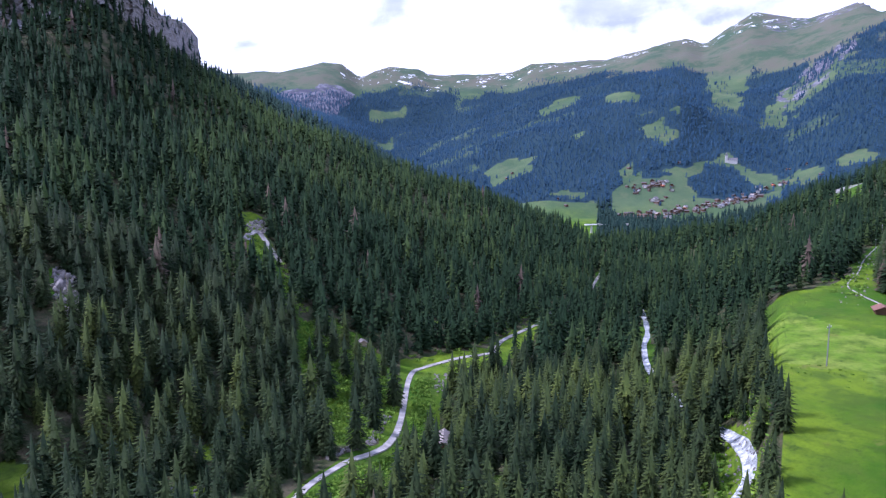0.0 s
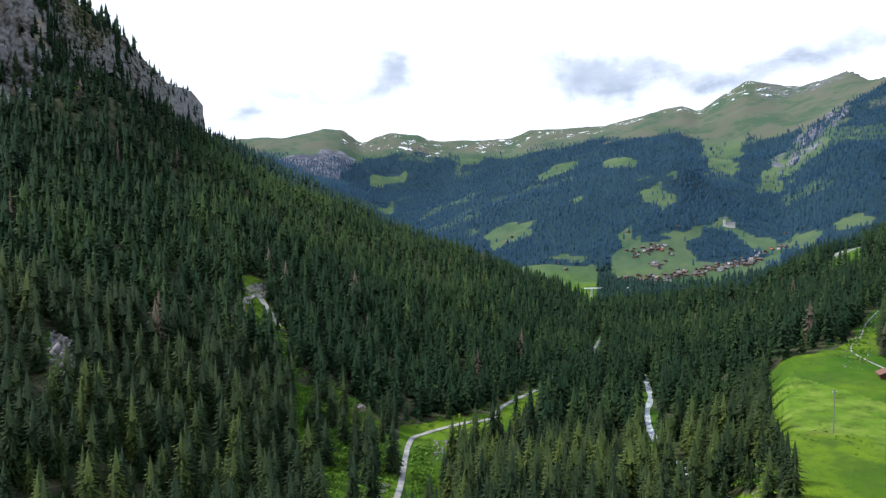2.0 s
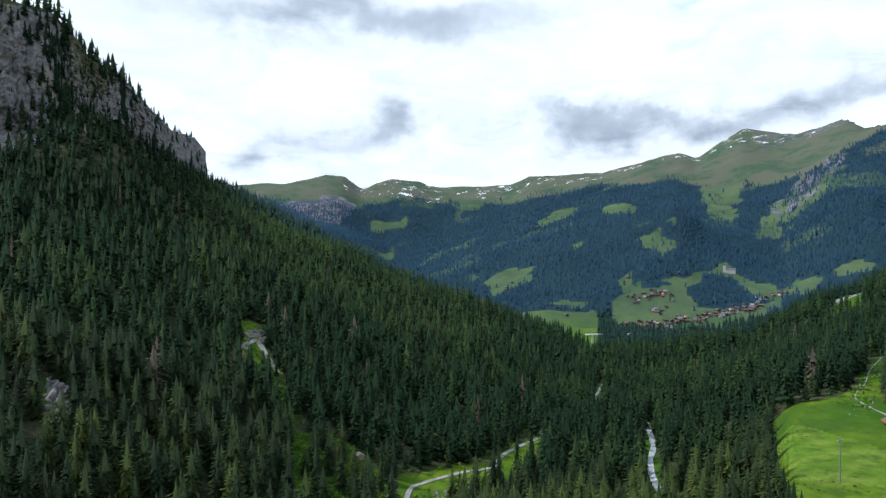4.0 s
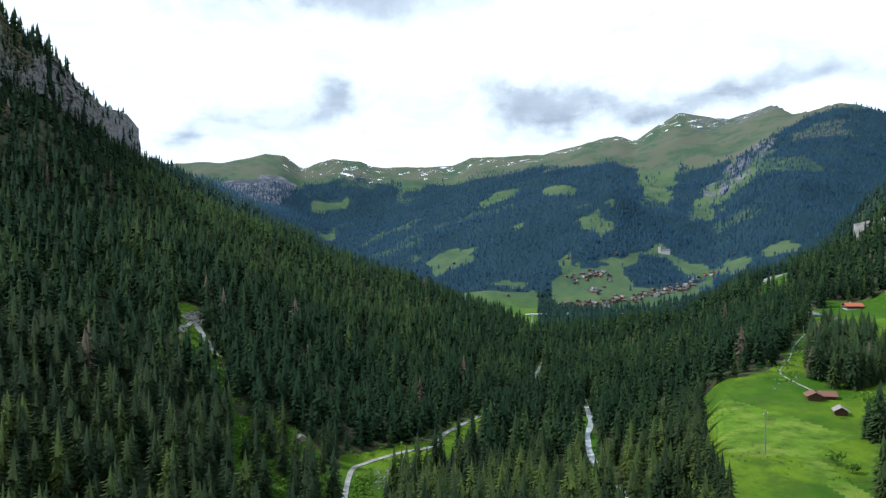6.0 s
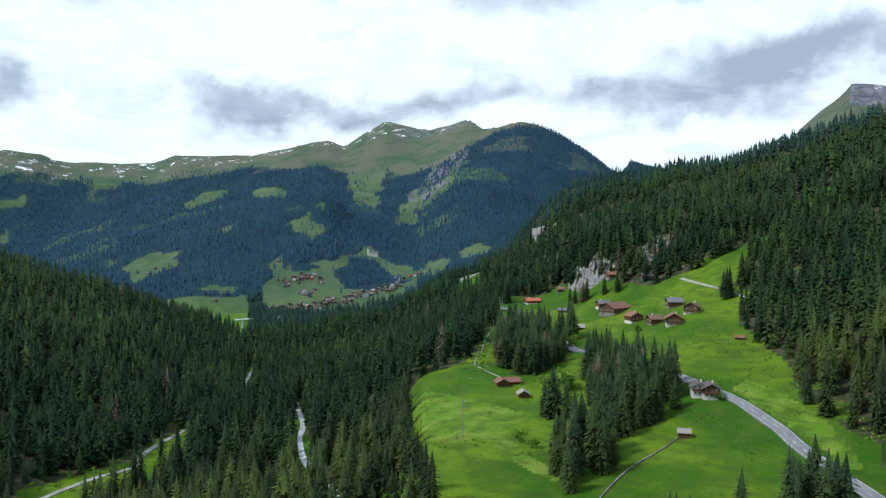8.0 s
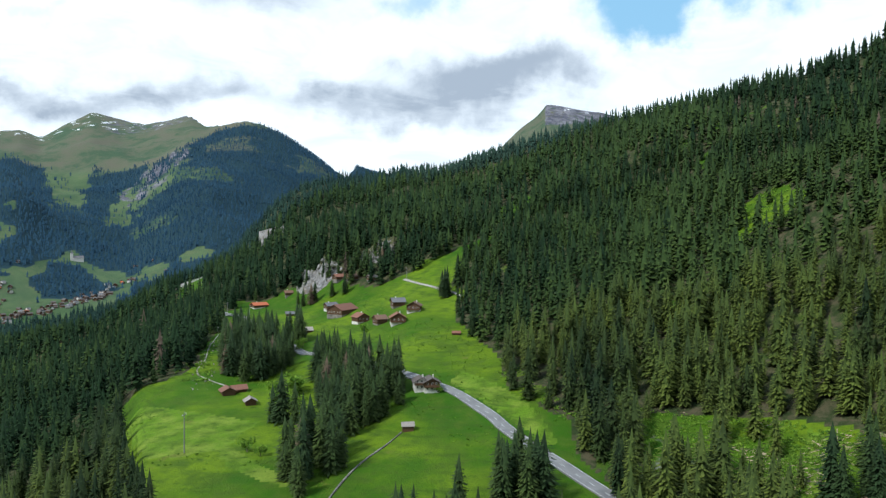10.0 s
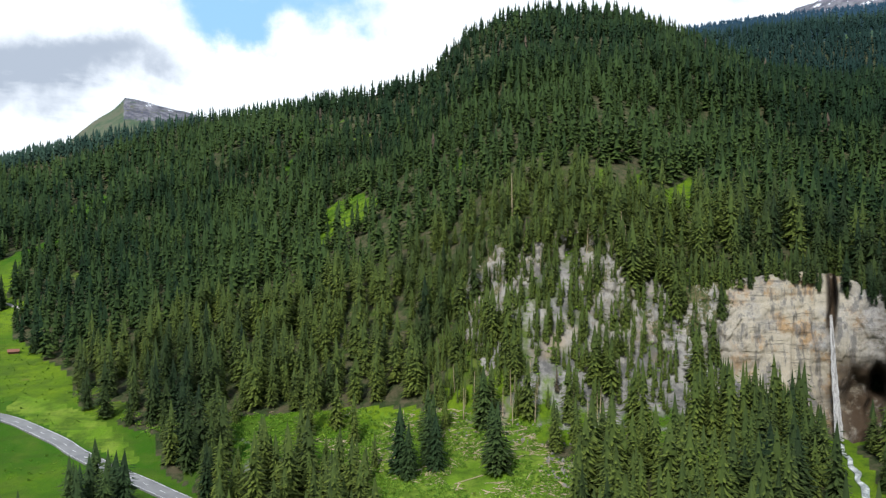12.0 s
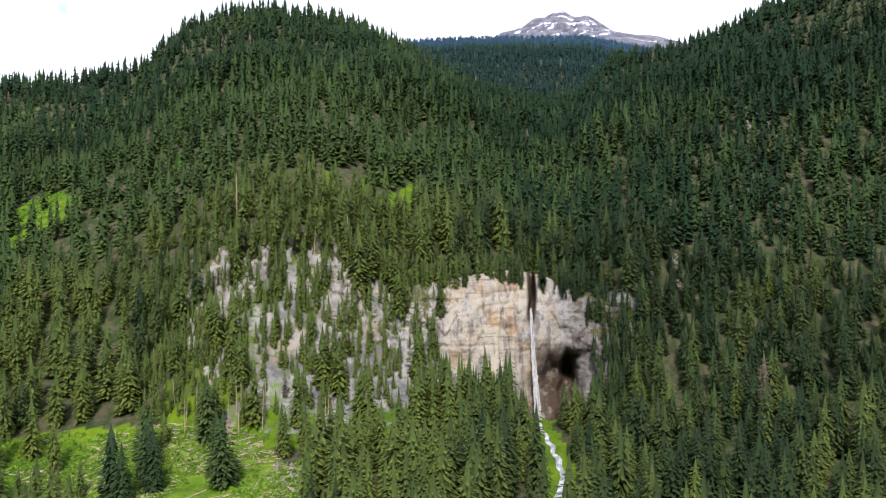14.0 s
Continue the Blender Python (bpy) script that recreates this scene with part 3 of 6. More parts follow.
def far_haze_needles_material(t):
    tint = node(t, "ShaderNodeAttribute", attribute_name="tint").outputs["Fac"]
    # distance haze put into the colour: bluer than a spruce's own green
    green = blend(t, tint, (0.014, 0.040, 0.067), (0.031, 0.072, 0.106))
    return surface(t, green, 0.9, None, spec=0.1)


def slope_needles_material(t):
    tint = node(t, "ShaderNodeAttribute", attribute_name="tint").outputs["Fac"]
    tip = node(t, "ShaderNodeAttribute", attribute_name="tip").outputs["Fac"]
    # outer needles lighter, inner ones darkened as shade within the crown
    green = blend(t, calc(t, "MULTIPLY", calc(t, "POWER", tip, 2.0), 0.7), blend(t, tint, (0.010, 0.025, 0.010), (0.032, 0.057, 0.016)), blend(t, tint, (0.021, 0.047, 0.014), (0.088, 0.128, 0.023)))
    return surface(t, blend(t, step(t, tint, 0.97, 0.985), green, (0.085, 0.066, 0.048)), 0.88, None, spec=0.1)


def valley_haze_needles_material(t):
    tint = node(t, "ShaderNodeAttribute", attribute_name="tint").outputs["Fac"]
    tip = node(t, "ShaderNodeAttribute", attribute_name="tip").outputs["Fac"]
    # some blue distance haze mixed into the colour; crown insides painted darker
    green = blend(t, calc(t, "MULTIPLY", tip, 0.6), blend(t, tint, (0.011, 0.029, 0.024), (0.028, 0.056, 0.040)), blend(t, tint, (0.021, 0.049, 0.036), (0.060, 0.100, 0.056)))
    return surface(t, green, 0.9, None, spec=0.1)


def bark_material(t):
    return surface(t, blend(t, grain(t, 1.5), (0.09, 0.07, 0.055), (0.2, 0.17, 0.14)), 0.95)


def gravel_material(t):
    base = blend(t, step(t, grain(t, 0.25, 6), 0.35, 0.65), (0.22, 0.205, 0.18), (0.36, 0.34, 0.30))
    return surface(t, base, 0.95, grain(t, 3.0), 0.3, 0.05)


def asphalt_material(t):
    base = blend(t, step(t, grain(t, 0.15, 6), 0.3, 0.7), (0.14, 0.14, 0.142), (0.21, 0.21, 0.205))
    return surface(t, base, 0.85, grain(t, 4.0), 0.2, 0.02)


GROUND = material("ground", ground_material)
NEEDLES = material("needles", needles_material)
SLOPE_NEEDLES = material("slope_needles", slope_needles_material)
VALLEY_HAZE_NEEDLES = material("valley_haze_needles", valley_haze_needles_material)
FAR_HAZE_NEEDLES = material("far_haze_needles", far_haze_needles_material)
BARK = material("bark", bark_material)
GRAVEL = material("gravel", gravel_material)
ASPHALT = material("asphalt", asphalt_material)


# ---- helpers for meshes ----
def mesh_object(name, verts, faces, mat, parent=None, label="", smooth=False):
    me = bpy.data.meshes.new(name)
    me.from_pydata([tuple(v) for v in verts], [], [tuple(f) for f in faces])
    me.materials.append(mat)
    if smooth:
        me.shade_smooth()
    ob = new(name, me)
    if parent is not None:
        ob.parent = parent
    if label:
        ob["label"] = label
    return ob


def triangle_mesh(name, verts, tris, mat, attributes=(), normals=None):
    me = bpy.data.meshes.new(name)
    me.vertices.add(len(verts))
    me.vertices.foreach_set("co", np.ascontiguousarray(verts, np.float32).ravel())
    me.loops.add(len(tris) * 3)
    me.loops.foreach_set("vertex_index", np.ascontiguousarray(tris, np.int32).ravel())
    me.polygons.add(len(tris))
    me.polygons.foreach_set("loop_start", np.arange(0, len(tris) * 3, 3, dtype=np.int32))
    me.update(calc_edges=True)
    for key, values in dict(attributes).items():
        me.attributes.new(key, "FLOAT", "POINT").data.foreach_set("value", np.ascontiguousarray(values, np.float32))
    if normals is not None:
        me.shade_smooth()
        me.attributes.new("custom_normal", "FLOAT_VECTOR", "POINT").data.foreach_set("vector", np.ascontiguousarray(normals, np.float32).ravel())
    me.materials.append(mat)
    return me


# ---- the ground ----
def make_ground():
    na, nr = GX.shape
    verts = np.stack([GX, GY, GZ], -1).reshape(-1, 3)
    i, j = np.meshgrid(np.arange(na - 1), np.arange(nr - 1), indexing="ij")
    a, b, c, d = i * nr + j, i * nr + j + 1, (i + 1) * nr + j + 1, (i + 1) * nr + j
    tris = np.concatenate([np.stack([a, c, b], -1).reshape(-1, 3), np.stack([a, d, c], -1).reshape(-1, 3)])
    x, y, z = verts.T
    forest = forest_density(x, y)
    bearing, rng = np.degrees(np.arctan2(x, y)), np.hypot(x, y)
    rise = np.gradient(GZ, axis=1) / np.maximum(np.gradient(GX, axis=1) ** 2 + np.gradient(GY, axis=1) ** 2, 1) ** 0.5
    steep = np.abs(rise).reshape(-1)
    stone = np.clip((steep - 0.95) * 1.2, 0, 1) * (rng > 200)
    # bare flank, quarry scars and screes
    stone = np.maximum(stone, np.clip(0.50 + 0.6 * ripple(bearing * 60, rng * 0.2, 22, 3, 2), 0, 0.8) * inside(x, y, BROKEN_SLOPE) * np.clip((rng - 2600) / 250, 0, 1))
    stone = np.maximum(stone, 0.66 * inside(x, y, [(-13, 3780), (-9.7, 3850), (-6.6, 3900), (-7.2, 3684), (-10.6, 3150), (-13, 3000)]))
    stone = np.maximum(stone, 0.8 * ((rng > 3100) & (bearing > 95) & (bearing < 125)))
    stone = np.maximum(stone, 0.45 * ((rng > 3900) & (bearing > 23) & (bearing < 30)))
    stone = np.maximum(stone, 0.62 * ((rng > 3900) & (bearing > 55.8) & (bearing < 66)))
    stone = np.maximum(stone, 0.5 * inside(x, y, [(27.8, 1000), (28.3, 1105), (30.2, 1085), (29.9, 985)]))
    stone = np.maximum(stone, np.clip(0.42 + 0.4 * ripple(x, y, 9, 3, 1), 0, 0.8) * inside(x, y, [(76, 318), (80, 312), (90, 312), (100, 322), (99, 306), (95, 296), (88, 288), (80, 294), (76, 305)]))
    stone = np.maximum(stone, np.clip(0.22 + 0.4 * ripple(x, y, 14, 3, 2), 0, 0.6) * inside(x, y, [(63.5, 330), (75, 316), (85, 290), (91, 255), (90, 225), (75, 240), (63.5, 262)]))
    stone = np.maximum(stone, 0.9 * inside(x, y, [(-31.5, 872), (-29, 884), (-26.6, 905), (-26.4, 890), (-28.6, 862), (-31.5, 846)]))
    snow = 0.41 * ((rng > 3300) & (bearing > 95) & (bearing < 125)) + 0.39 * ((rng > 3950) & (bearing > -8) & (bearing < 28)) + 0.3 * ((rng > 4000) & (bearing > 56.5) & (bearing < 64))
    # weight of the far haze colours by distance, of alpine tones also by height
    alp_haze = np.clip((rng - 1500) / 300, 0, 0.9) + np.clip((z - EYE - 260) / 250, 0, 0.35) * (rng > 1500)
    pale_grass = np.zeros(len(x))
    for field in PALE_GRASS:
        pale_grass[inside(x, y, field)] = 1.0
    me = triangle_mesh("ground", verts, tris, GROUND, {"forest": forest, "stone": stone, "snow": snow, "alp_haze": alp_haze, "pale_grass": pale_grass})
    me.shade_smooth()
    tagged(new("ground", me), "alpine valley ground with grass, forest floor and bare rock", "ground", kind="structure")


make_ground()


# ---- spruces ----
def spruce_shape(boughs, sides, seed, coarse=1.0):
    """Vertices, triangles, tip weights and soft outward normals of a crown one metre high: drooping boughs round a ragged core."""
    rs = np.random.RandomState(seed)
    verts, tris, tips = [], [], []
    spread = 0.92 + 0.22 * rs.rand()
    bend = 6.283 * rs.rand()

    def reach(f, a):
        tier = 0.88 + 0.12 * math.sin(f * 44 + 0.7 * math.sin(a + bend))
        return spread * (0.122 * (1 - f) ** 0.58 * (0.70 + 0.30 * min(1, f / 0.3)) * tier * (1 + 0.15 * math.sin(2 * a + bend)) + 0.010)

    # core in three ragged tiers
    for low, high, scale in ((0.05, 0.50, 0.60), (0.28, 0.74, 0.52), (0.54, 0.96, 0.56)) if boughs else ((0.0, 0.62, 1.0), (0.42, 1.0, 0.9)):
        n = len(verts)
        verts.append((0, 0, high))
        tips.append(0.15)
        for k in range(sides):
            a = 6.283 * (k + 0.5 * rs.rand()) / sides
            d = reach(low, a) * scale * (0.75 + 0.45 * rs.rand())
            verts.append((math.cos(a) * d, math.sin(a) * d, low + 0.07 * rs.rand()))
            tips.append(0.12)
        tris += [(n, n + 1 + k, n + 1 + (k + 1) % sides) for k in range(sides)]
    for k in range(boughs):
        f = 1 - math.sqrt(1 - (k + rs.rand()) / boughs * 0.985)
        f = 0.02 + 0.95 * (0.8 * f + 0.2 * f * f)
        a = 2.39996 * k + rs.uniform(-0.4, 0.4)
        out = reach(f, a)
        d0, d1 = out * 0.25, out * (0.74 + 0.56 * rs.rand())
        z = 0.05 + 0.94 * f
        drop = (d1 - d0) * (0.15 + 0.75 * rs.rand()) - 0.03 * f
        side = (0.008 + 0.016 * (1 - f)) * coarse * (0.7 + 0.6 * rs.rand())
        roll = rs.uniform(-0.3, 0.3)
        ca, sa = math.cos(a), math.sin(a)
        n = len(verts)
        dm, zm = d0 + (d1 - d0) * 0.55, z - drop * 0.4
        verts += [(ca * d0, sa * d0, z + 0.018 * coarse), (ca * dm - sa * side, sa * dm + ca * side, zm - 0.3 * side + side * roll),
                  (ca * d1, sa * d1, z - drop), (ca * dm + sa * side, sa * dm - ca * side, zm - 0.3 * side - side * roll)]
        # low weights paint the crown's inner shade, high ones the paler bough ends
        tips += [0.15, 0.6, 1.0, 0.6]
        tris += [(n, n + 2, n + 1), (n, n + 3, n + 2)]
    v = np.array(verts)
    normal = np.stack([v[:, 0], v[:, 1], 0.075 + 0.10 * np.clip(v[:, 2] - 0.8, 0, 1)], -1)
    normal[:, :2] += rs.randn(len(v), 2) * 0.034
    normal[:, 2] += rs.randn(len(v)) * 0.03 + (0.12 if boughs == 0 else 0.0)
    normal /= np.linalg.norm(normal, axis=1)[:, None]
    return v, np.array(tris), np.array(tips), normal


def scatter(low, high, spacing, bearings, seed):
    """Places of trees between two distances, on a shaken grid, where the land is wooded."""
    rs = np.random.RandomState(seed)
    g = np.arange(-high, high, spacing)
    x, y = [v.ravel() for v in np.meshgrid(g, g)]
    x, y = x + rs.uniform(-0.5, 0.5, x.shape) * spacing, y + rs.uniform(-0.5, 0.5, x.shape) * spacing
    b, r = np.degrees(np.arctan2(x, y)), np.hypot(x, y)
    ok = (r >= low) & (r < high) & (b > bearings[0]) & (b < bearings[1])
    x, y = x[ok], y[ok]
    ok = forest_density(x, y) > rs.rand(len(x)) * 0.95
    return x[ok], y[ok]


def forest_mesh(name, x, y, size, shapes, seed, wide=1.0, mat=None, feet=None):
    rs = np.random.RandomState(seed)
    z = ground_at(x, y) - 0.3 if feet is None else feet
    n = len(x)
    height = size * (0.45 + 0.68 * rs.rand(n) ** 0.8) * (1 + 0.25 * ripple(x, y, 90, 2, 2))
    turn, tint = rs.rand(n) * 6.283, rs.randn(n) * 0.30
    b, r = np.degrees(np.arctan2(x, y)), np.hypot(x, y)
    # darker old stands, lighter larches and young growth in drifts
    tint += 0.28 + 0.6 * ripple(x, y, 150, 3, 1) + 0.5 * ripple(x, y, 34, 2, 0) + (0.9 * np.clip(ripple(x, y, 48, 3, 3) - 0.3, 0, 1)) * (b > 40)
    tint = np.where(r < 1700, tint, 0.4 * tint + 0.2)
    # shade of the left flank and sun on the right, put into the tint
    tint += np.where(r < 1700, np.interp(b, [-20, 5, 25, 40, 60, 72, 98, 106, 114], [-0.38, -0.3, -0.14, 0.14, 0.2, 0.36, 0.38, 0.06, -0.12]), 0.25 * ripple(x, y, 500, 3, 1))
    # brighter lower slopes, darker upper crest: light painted in by bearing and distance
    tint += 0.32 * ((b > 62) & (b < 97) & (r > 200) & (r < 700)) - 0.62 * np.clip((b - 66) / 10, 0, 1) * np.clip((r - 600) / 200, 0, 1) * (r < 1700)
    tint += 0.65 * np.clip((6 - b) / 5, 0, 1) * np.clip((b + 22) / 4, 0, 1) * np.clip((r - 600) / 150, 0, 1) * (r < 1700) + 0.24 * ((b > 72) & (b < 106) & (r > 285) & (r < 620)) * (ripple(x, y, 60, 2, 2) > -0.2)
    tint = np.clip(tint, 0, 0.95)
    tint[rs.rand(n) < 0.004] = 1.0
    pick = rs.randint(0, len(shapes), n)
    all_v, all_t, all_c, all_p, all_n, base = [], [], [], [], [], 0
    for s, (v, t, tip, nor) in enumerate(shapes):
        k = np.nonzero(pick == s)[0]
        if not len(k):
            continue
        girth = height[k] * (0.85 + 0.35 * rs.rand(len(k))) * wide
        c, d = np.cos(turn[k])[:, None], np.sin(turn[k])[:, None]
        px = (v[None, :, 0] * c - v[None, :, 1] * d) * girth[:, None] + x[k][:, None]
        py = (v[None, :, 0] * d + v[None, :, 1] * c) * girth[:, None] + y[k][:, None]
        pz = v[None, :, 2] * height[k][:, None] + z[k][:, None]
        all_v.append(np.stack([px, py, pz], -1).reshape(-1, 3))
        all_t.append((t[None] + (np.arange(len(k)) * len(v))[:, None, None] + base).reshape(-1, 3))
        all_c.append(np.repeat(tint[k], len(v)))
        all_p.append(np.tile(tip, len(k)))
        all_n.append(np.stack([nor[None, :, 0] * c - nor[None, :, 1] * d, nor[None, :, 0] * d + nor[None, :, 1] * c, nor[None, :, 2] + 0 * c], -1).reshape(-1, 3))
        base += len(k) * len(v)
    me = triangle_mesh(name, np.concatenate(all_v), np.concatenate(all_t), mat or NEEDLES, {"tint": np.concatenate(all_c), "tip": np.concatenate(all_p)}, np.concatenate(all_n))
    return me


LEDGES = [(78, 304), (83, 300), (95, 305), (100.9, 318), (100.9, 352), (95, 350), (85, 350), (79, 388)]
RIGHT_LEDGES = [(110.5, 338), (116.5, 345), (116, 358), (110.5, 360)]


def make_forests():
    fine = [spruce_shape(200, 6, 3 + i, 0.8) for i in range(6)]
    plain = [spruce_shape(44, 5, 13 + i, 1.75) for i in range(6)]
    coarse = [spruce_shape(13, 5, 23 + i, 2.8) for i in range(5)]
    tiny = [spruce_shape(0, 3, 33 + i, 1.0) for i in range(5)]
    for label, low, high, gap, bearings, size, shapes, wide in [
            ("dense dark spruce forest close by on the valley slopes", 185, 430, 8.0, (-38, 134), 28, fine, 1.38),
            ("dense spruce forest halfway up the slopes", 430, 800, 9.1, (-36, 134), 29, plain, 1.5),
            ("dark spruce forest up to the crests", 800, 1150, 11.0, (-35, 133), 27, coarse, 1.65),
            ("spruce forest round the valley mouth, green with painted haze", 1150, 1750, 11.0, (-35, 133), 25, coarse, 1.65),
            ("far forest across the valley, blue-green with painted haze", 1750, 4300, 11.6, (-16, 122), 15, tiny, 2.6)]:
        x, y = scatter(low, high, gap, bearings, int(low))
        tagged(new("spruce_forest", forest_mesh("spruce_forest", x, y, size, shapes, int(low), wide, FAR_HAZE_NEEDLES if low > 1700 else VALLEY_HAZE_NEEDLES if low > 1100 else SLOPE_NEEDLES if low > 400 else NEEDLES)), label, "forest", kind="stuff")

    rs = np.random.RandomState(77)
    x, y = rs.uniform(250, 420, 9000), rs.uniform(-150, 90, 9000)
    ok = inside(x, y, LEDGES) & (rs.rand(9000) < 0.42) | inside(x, y, RIGHT_LEDGES) & (rs.rand(9000) < 0.8)
    thin = forest_mesh("spruce_forest", x[ok], y[ok], 14, [spruce_shape(52, 6, 43 + i, 1.4) for i in range(4)], 5, 1.05)
    tagged(new("spruce_forest", thin), "slender spruces rooted on the limestone ledges", "forest", kind="stuff")
    b = rs.uniform(-28.6, -23.6, 330)
    low, high = [np.interp(b, *np.array(LINES[k]).T[:2]) for k in (5, 6)]
    d = low + (high - low) * rs.uniform(-0.1, 0.95, 330)
    steep = forest_mesh("spruce_forest", np.sin(np.radians(b)) * d, np.cos(np.radians(b)) * d, 22, [spruce_shape(13, 5, 53 + i, 2.8) for i in range(4)], 9, 1.3, SLOPE_NEEDLES)
    tagged(new("spruce_forest", steep), "dark spruces clinging to the steep gullies of the cliff band", "forest", kind="stuff")


make_forests()


# ---- more materials ----
def limestone_material(t):
    where = world_place(t)
    streak = node(t, "ShaderNodeMapping", {"Vector": where, "Scale": (0.5, 0.5, 0.05)}).outputs[0]
    layers = node(t, "ShaderNodeMapping", {"Vector": where, "Scale": (0.06, 0.06, 0.8)}).outputs[0]
    base = blend(t, step(t, grain(t, 0.5, 10, 0.75), 0.40, 0.60), (0.165, 0.162, 0.16), (0.345, 0.34, 0.325))
    base = blend(t, step(t, grain(t, 0.07, 7, 0.65), 0.45, 0.58), base, (0.25, 0.24, 0.225))
    base = blend(t, step(t, grain(t, 0.12, 8, 0.7), 0.50, 0.62), base, (0.13, 0.122, 0.11))
    warm = node(t, "ShaderNodeAttribute", attribute_name="warm").outputs["Fac"]
    base = blend(t, calc(t, "MULTIPLY", step(t, grain(t, 0.09, 9, 0.75), 0.54, 0.62), 0.7), base, (0.20, 0.15, 0.10))
    cream = blend(t, step(t, grain(t, 0.08, 8, 0.7), 0.50, 0.62), (0.36, 0.32, 0.245), (0.33, 0.22, 0.115))
    base = blend(t, calc(t, "MULTIPLY", warm, step(t, grain(t, 0.045, 8, 0.7), 0.34, 0.52)), base, cream)
    base = blend(t, calc(t, "MULTIPLY", step(t, grain(t, 0.6, 8, 0.7, streak), 0.50, 0.62), 0.75), base, (0.10, 0.098, 0.098))
    base = blend(t, calc(t, "MULTIPLY", step(t, grain(t, 1.0, 8, 0.75, layers), 0.55, 0.60), calc(t, "MULTIPLY", step(t, grain(t, 0.06, 4), 0.42, 0.58), 0.7)), base, (0.055, 0.050, 0.046))
    base = blend(t, calc(t, "MULTIPLY", step(t, node(t, "ShaderNodeTexVoronoi", {"Vector": node(t, "ShaderNodeMapping", {"Vector": where, "Scale": (0.34, 0.34, 0.2)}).outputs[0], "Scale": 1.0, "Randomness": 1.0}, feature="DISTANCE_TO_EDGE").outputs[0], 0.05, 0.0), 0.22), base, (0.08, 0.074, 0.066))
    base = blend(t, calc(t, "MULTIPLY", step(t, grain(t, 1.4, 8, 0.8), 0.54, 0.66), 0.35), base, (0.42, 0.40, 0.37))
    moss = node(t, "ShaderNodeAttribute", attribute_name="moss").outputs["Fac"]
    green = step(t, calc(t, "ADD", moss, calc(t, "MULTIPLY", calc(t, "SUBTRACT", grain(t, 0.16, 10, 0.75), 0.5), 1.9)), 0.52, 0.58)
    base = blend(t, green, base, blend(t, step(t, grain(t, 0.8, 8, 0.75), 0.4, 0.6), (0.036, 0.060, 0.016), (0.135, 0.115, 0.060)))
    wet_shade = node(t, "ShaderNodeAttribute", attribute_name="wet_shade").outputs["Fac"]
    # brown wet rock; the same weight paints shade in the cave and slot
    base = blend(t, calc(t, "MULTIPLY", wet_shade, step(t, grain(t, 0.2, 6), 0.2, 0.5)), base, (0.054, 0.036, 0.022))
    height = calc(t, "ADD", grain(t, 0.9, 10, 0.75), calc(t, "MULTIPLY", grain(t, 1.0, 6, 0.7, layers), 0.7))
    return surface(t, base, 0.9, height, 0.9, 0.6, 0.2)


def plain_rock_material(t):
    base = blend(t, step(t, grain(t, 0.3, 8, 0.7), 0.35, 0.65), (0.11, 0.105, 0.095), (0.26, 0.24, 0.215))
    return surface(t, base, 0.92, grain(t, 1.5, 8, 0.7), 0.8, 0.3)


def timber_material(t):
    lines = node(t, "ShaderNodeMapping", {"Vector": node(t, "ShaderNodeTexCoord").outputs["Object"], "Scale": (0.6, 0.6, 5.0)}).outputs[0]
    base = blend(t, grain(t, 1.4, 5, 0.6, lines), (0.035, 0.019, 0.011), (0.15, 0.082, 0.045))
    return surface(t, base, 0.85, grain(t, 2.0, 4, 0.6, lines), 0.5, 0.1)


def roof_material(low, high):
    def build(t):
        shift = node(t, "ShaderNodeObjectInfo").outputs["Random"]
        lines = node(t, "ShaderNodeMapping", {"Vector": node(t, "ShaderNodeTexCoord").outputs["Object"], "Scale": (1.2, 3.0, 3.0)}).outputs[0]
        base = blend(t, step(t, grain(t, 0.9, 6, 0.7, lines), 0.3, 0.7), low, high)
        base = blend(t, calc(t, "MULTIPLY", shift, 0.35), base, (0.09, 0.075, 0.065))
        return surface(t, base, 0.8, grain(t, 3.0, 4, 0.6, lines), 0.4, 0.1)
    return build


def plaster_material(t):
    return surface(t, blend(t, step(t, grain(t, 0.8, 6), 0.35, 0.7), (0.66, 0.64, 0.60), (0.50, 0.48, 0.45)), 0.9)


def glass_material(t):
    return surface(t, (0.02, 0.025, 0.03), 0.08, spec=0.6)


def foam_material(t):
    fall = node(t, "ShaderNodeMapping", {"Vector": world_place(t), "Scale": (1.4, 1.4, 0.12)}).outputs[0]
    base = blend(t, step(t, grain(t, 1.0, 7, 0.7, fall), 0.3, 0.62), (0.17, 0.165, 0.16), (0.42, 0.41, 0.40))
    return surface(t, base, 0.55, grain(t, 1.6, 6, 0.7, fall), 0.7, 0.4, 0.3)


def stream_material(t):
    base = blend(t, step(t, grain(t, 0.35, 7, 0.7), 0.40, 0.62), (0.17, 0.19, 0.18), (0.62, 0.64, 0.63))
    return surface(t, base, 0.35, grain(t, 1.2, 6, 0.7), 0.6, 0.3, 0.4)


def leaf_material(t):
    tint = node(t, "ShaderNodeNewGeometry").outputs["Random Per Island"]
    base = blend(t, tint, (0.055, 0.140, 0.013), (0.185, 0.295, 0.032))
    return surface(t, base, 0.8, spec=0.15)


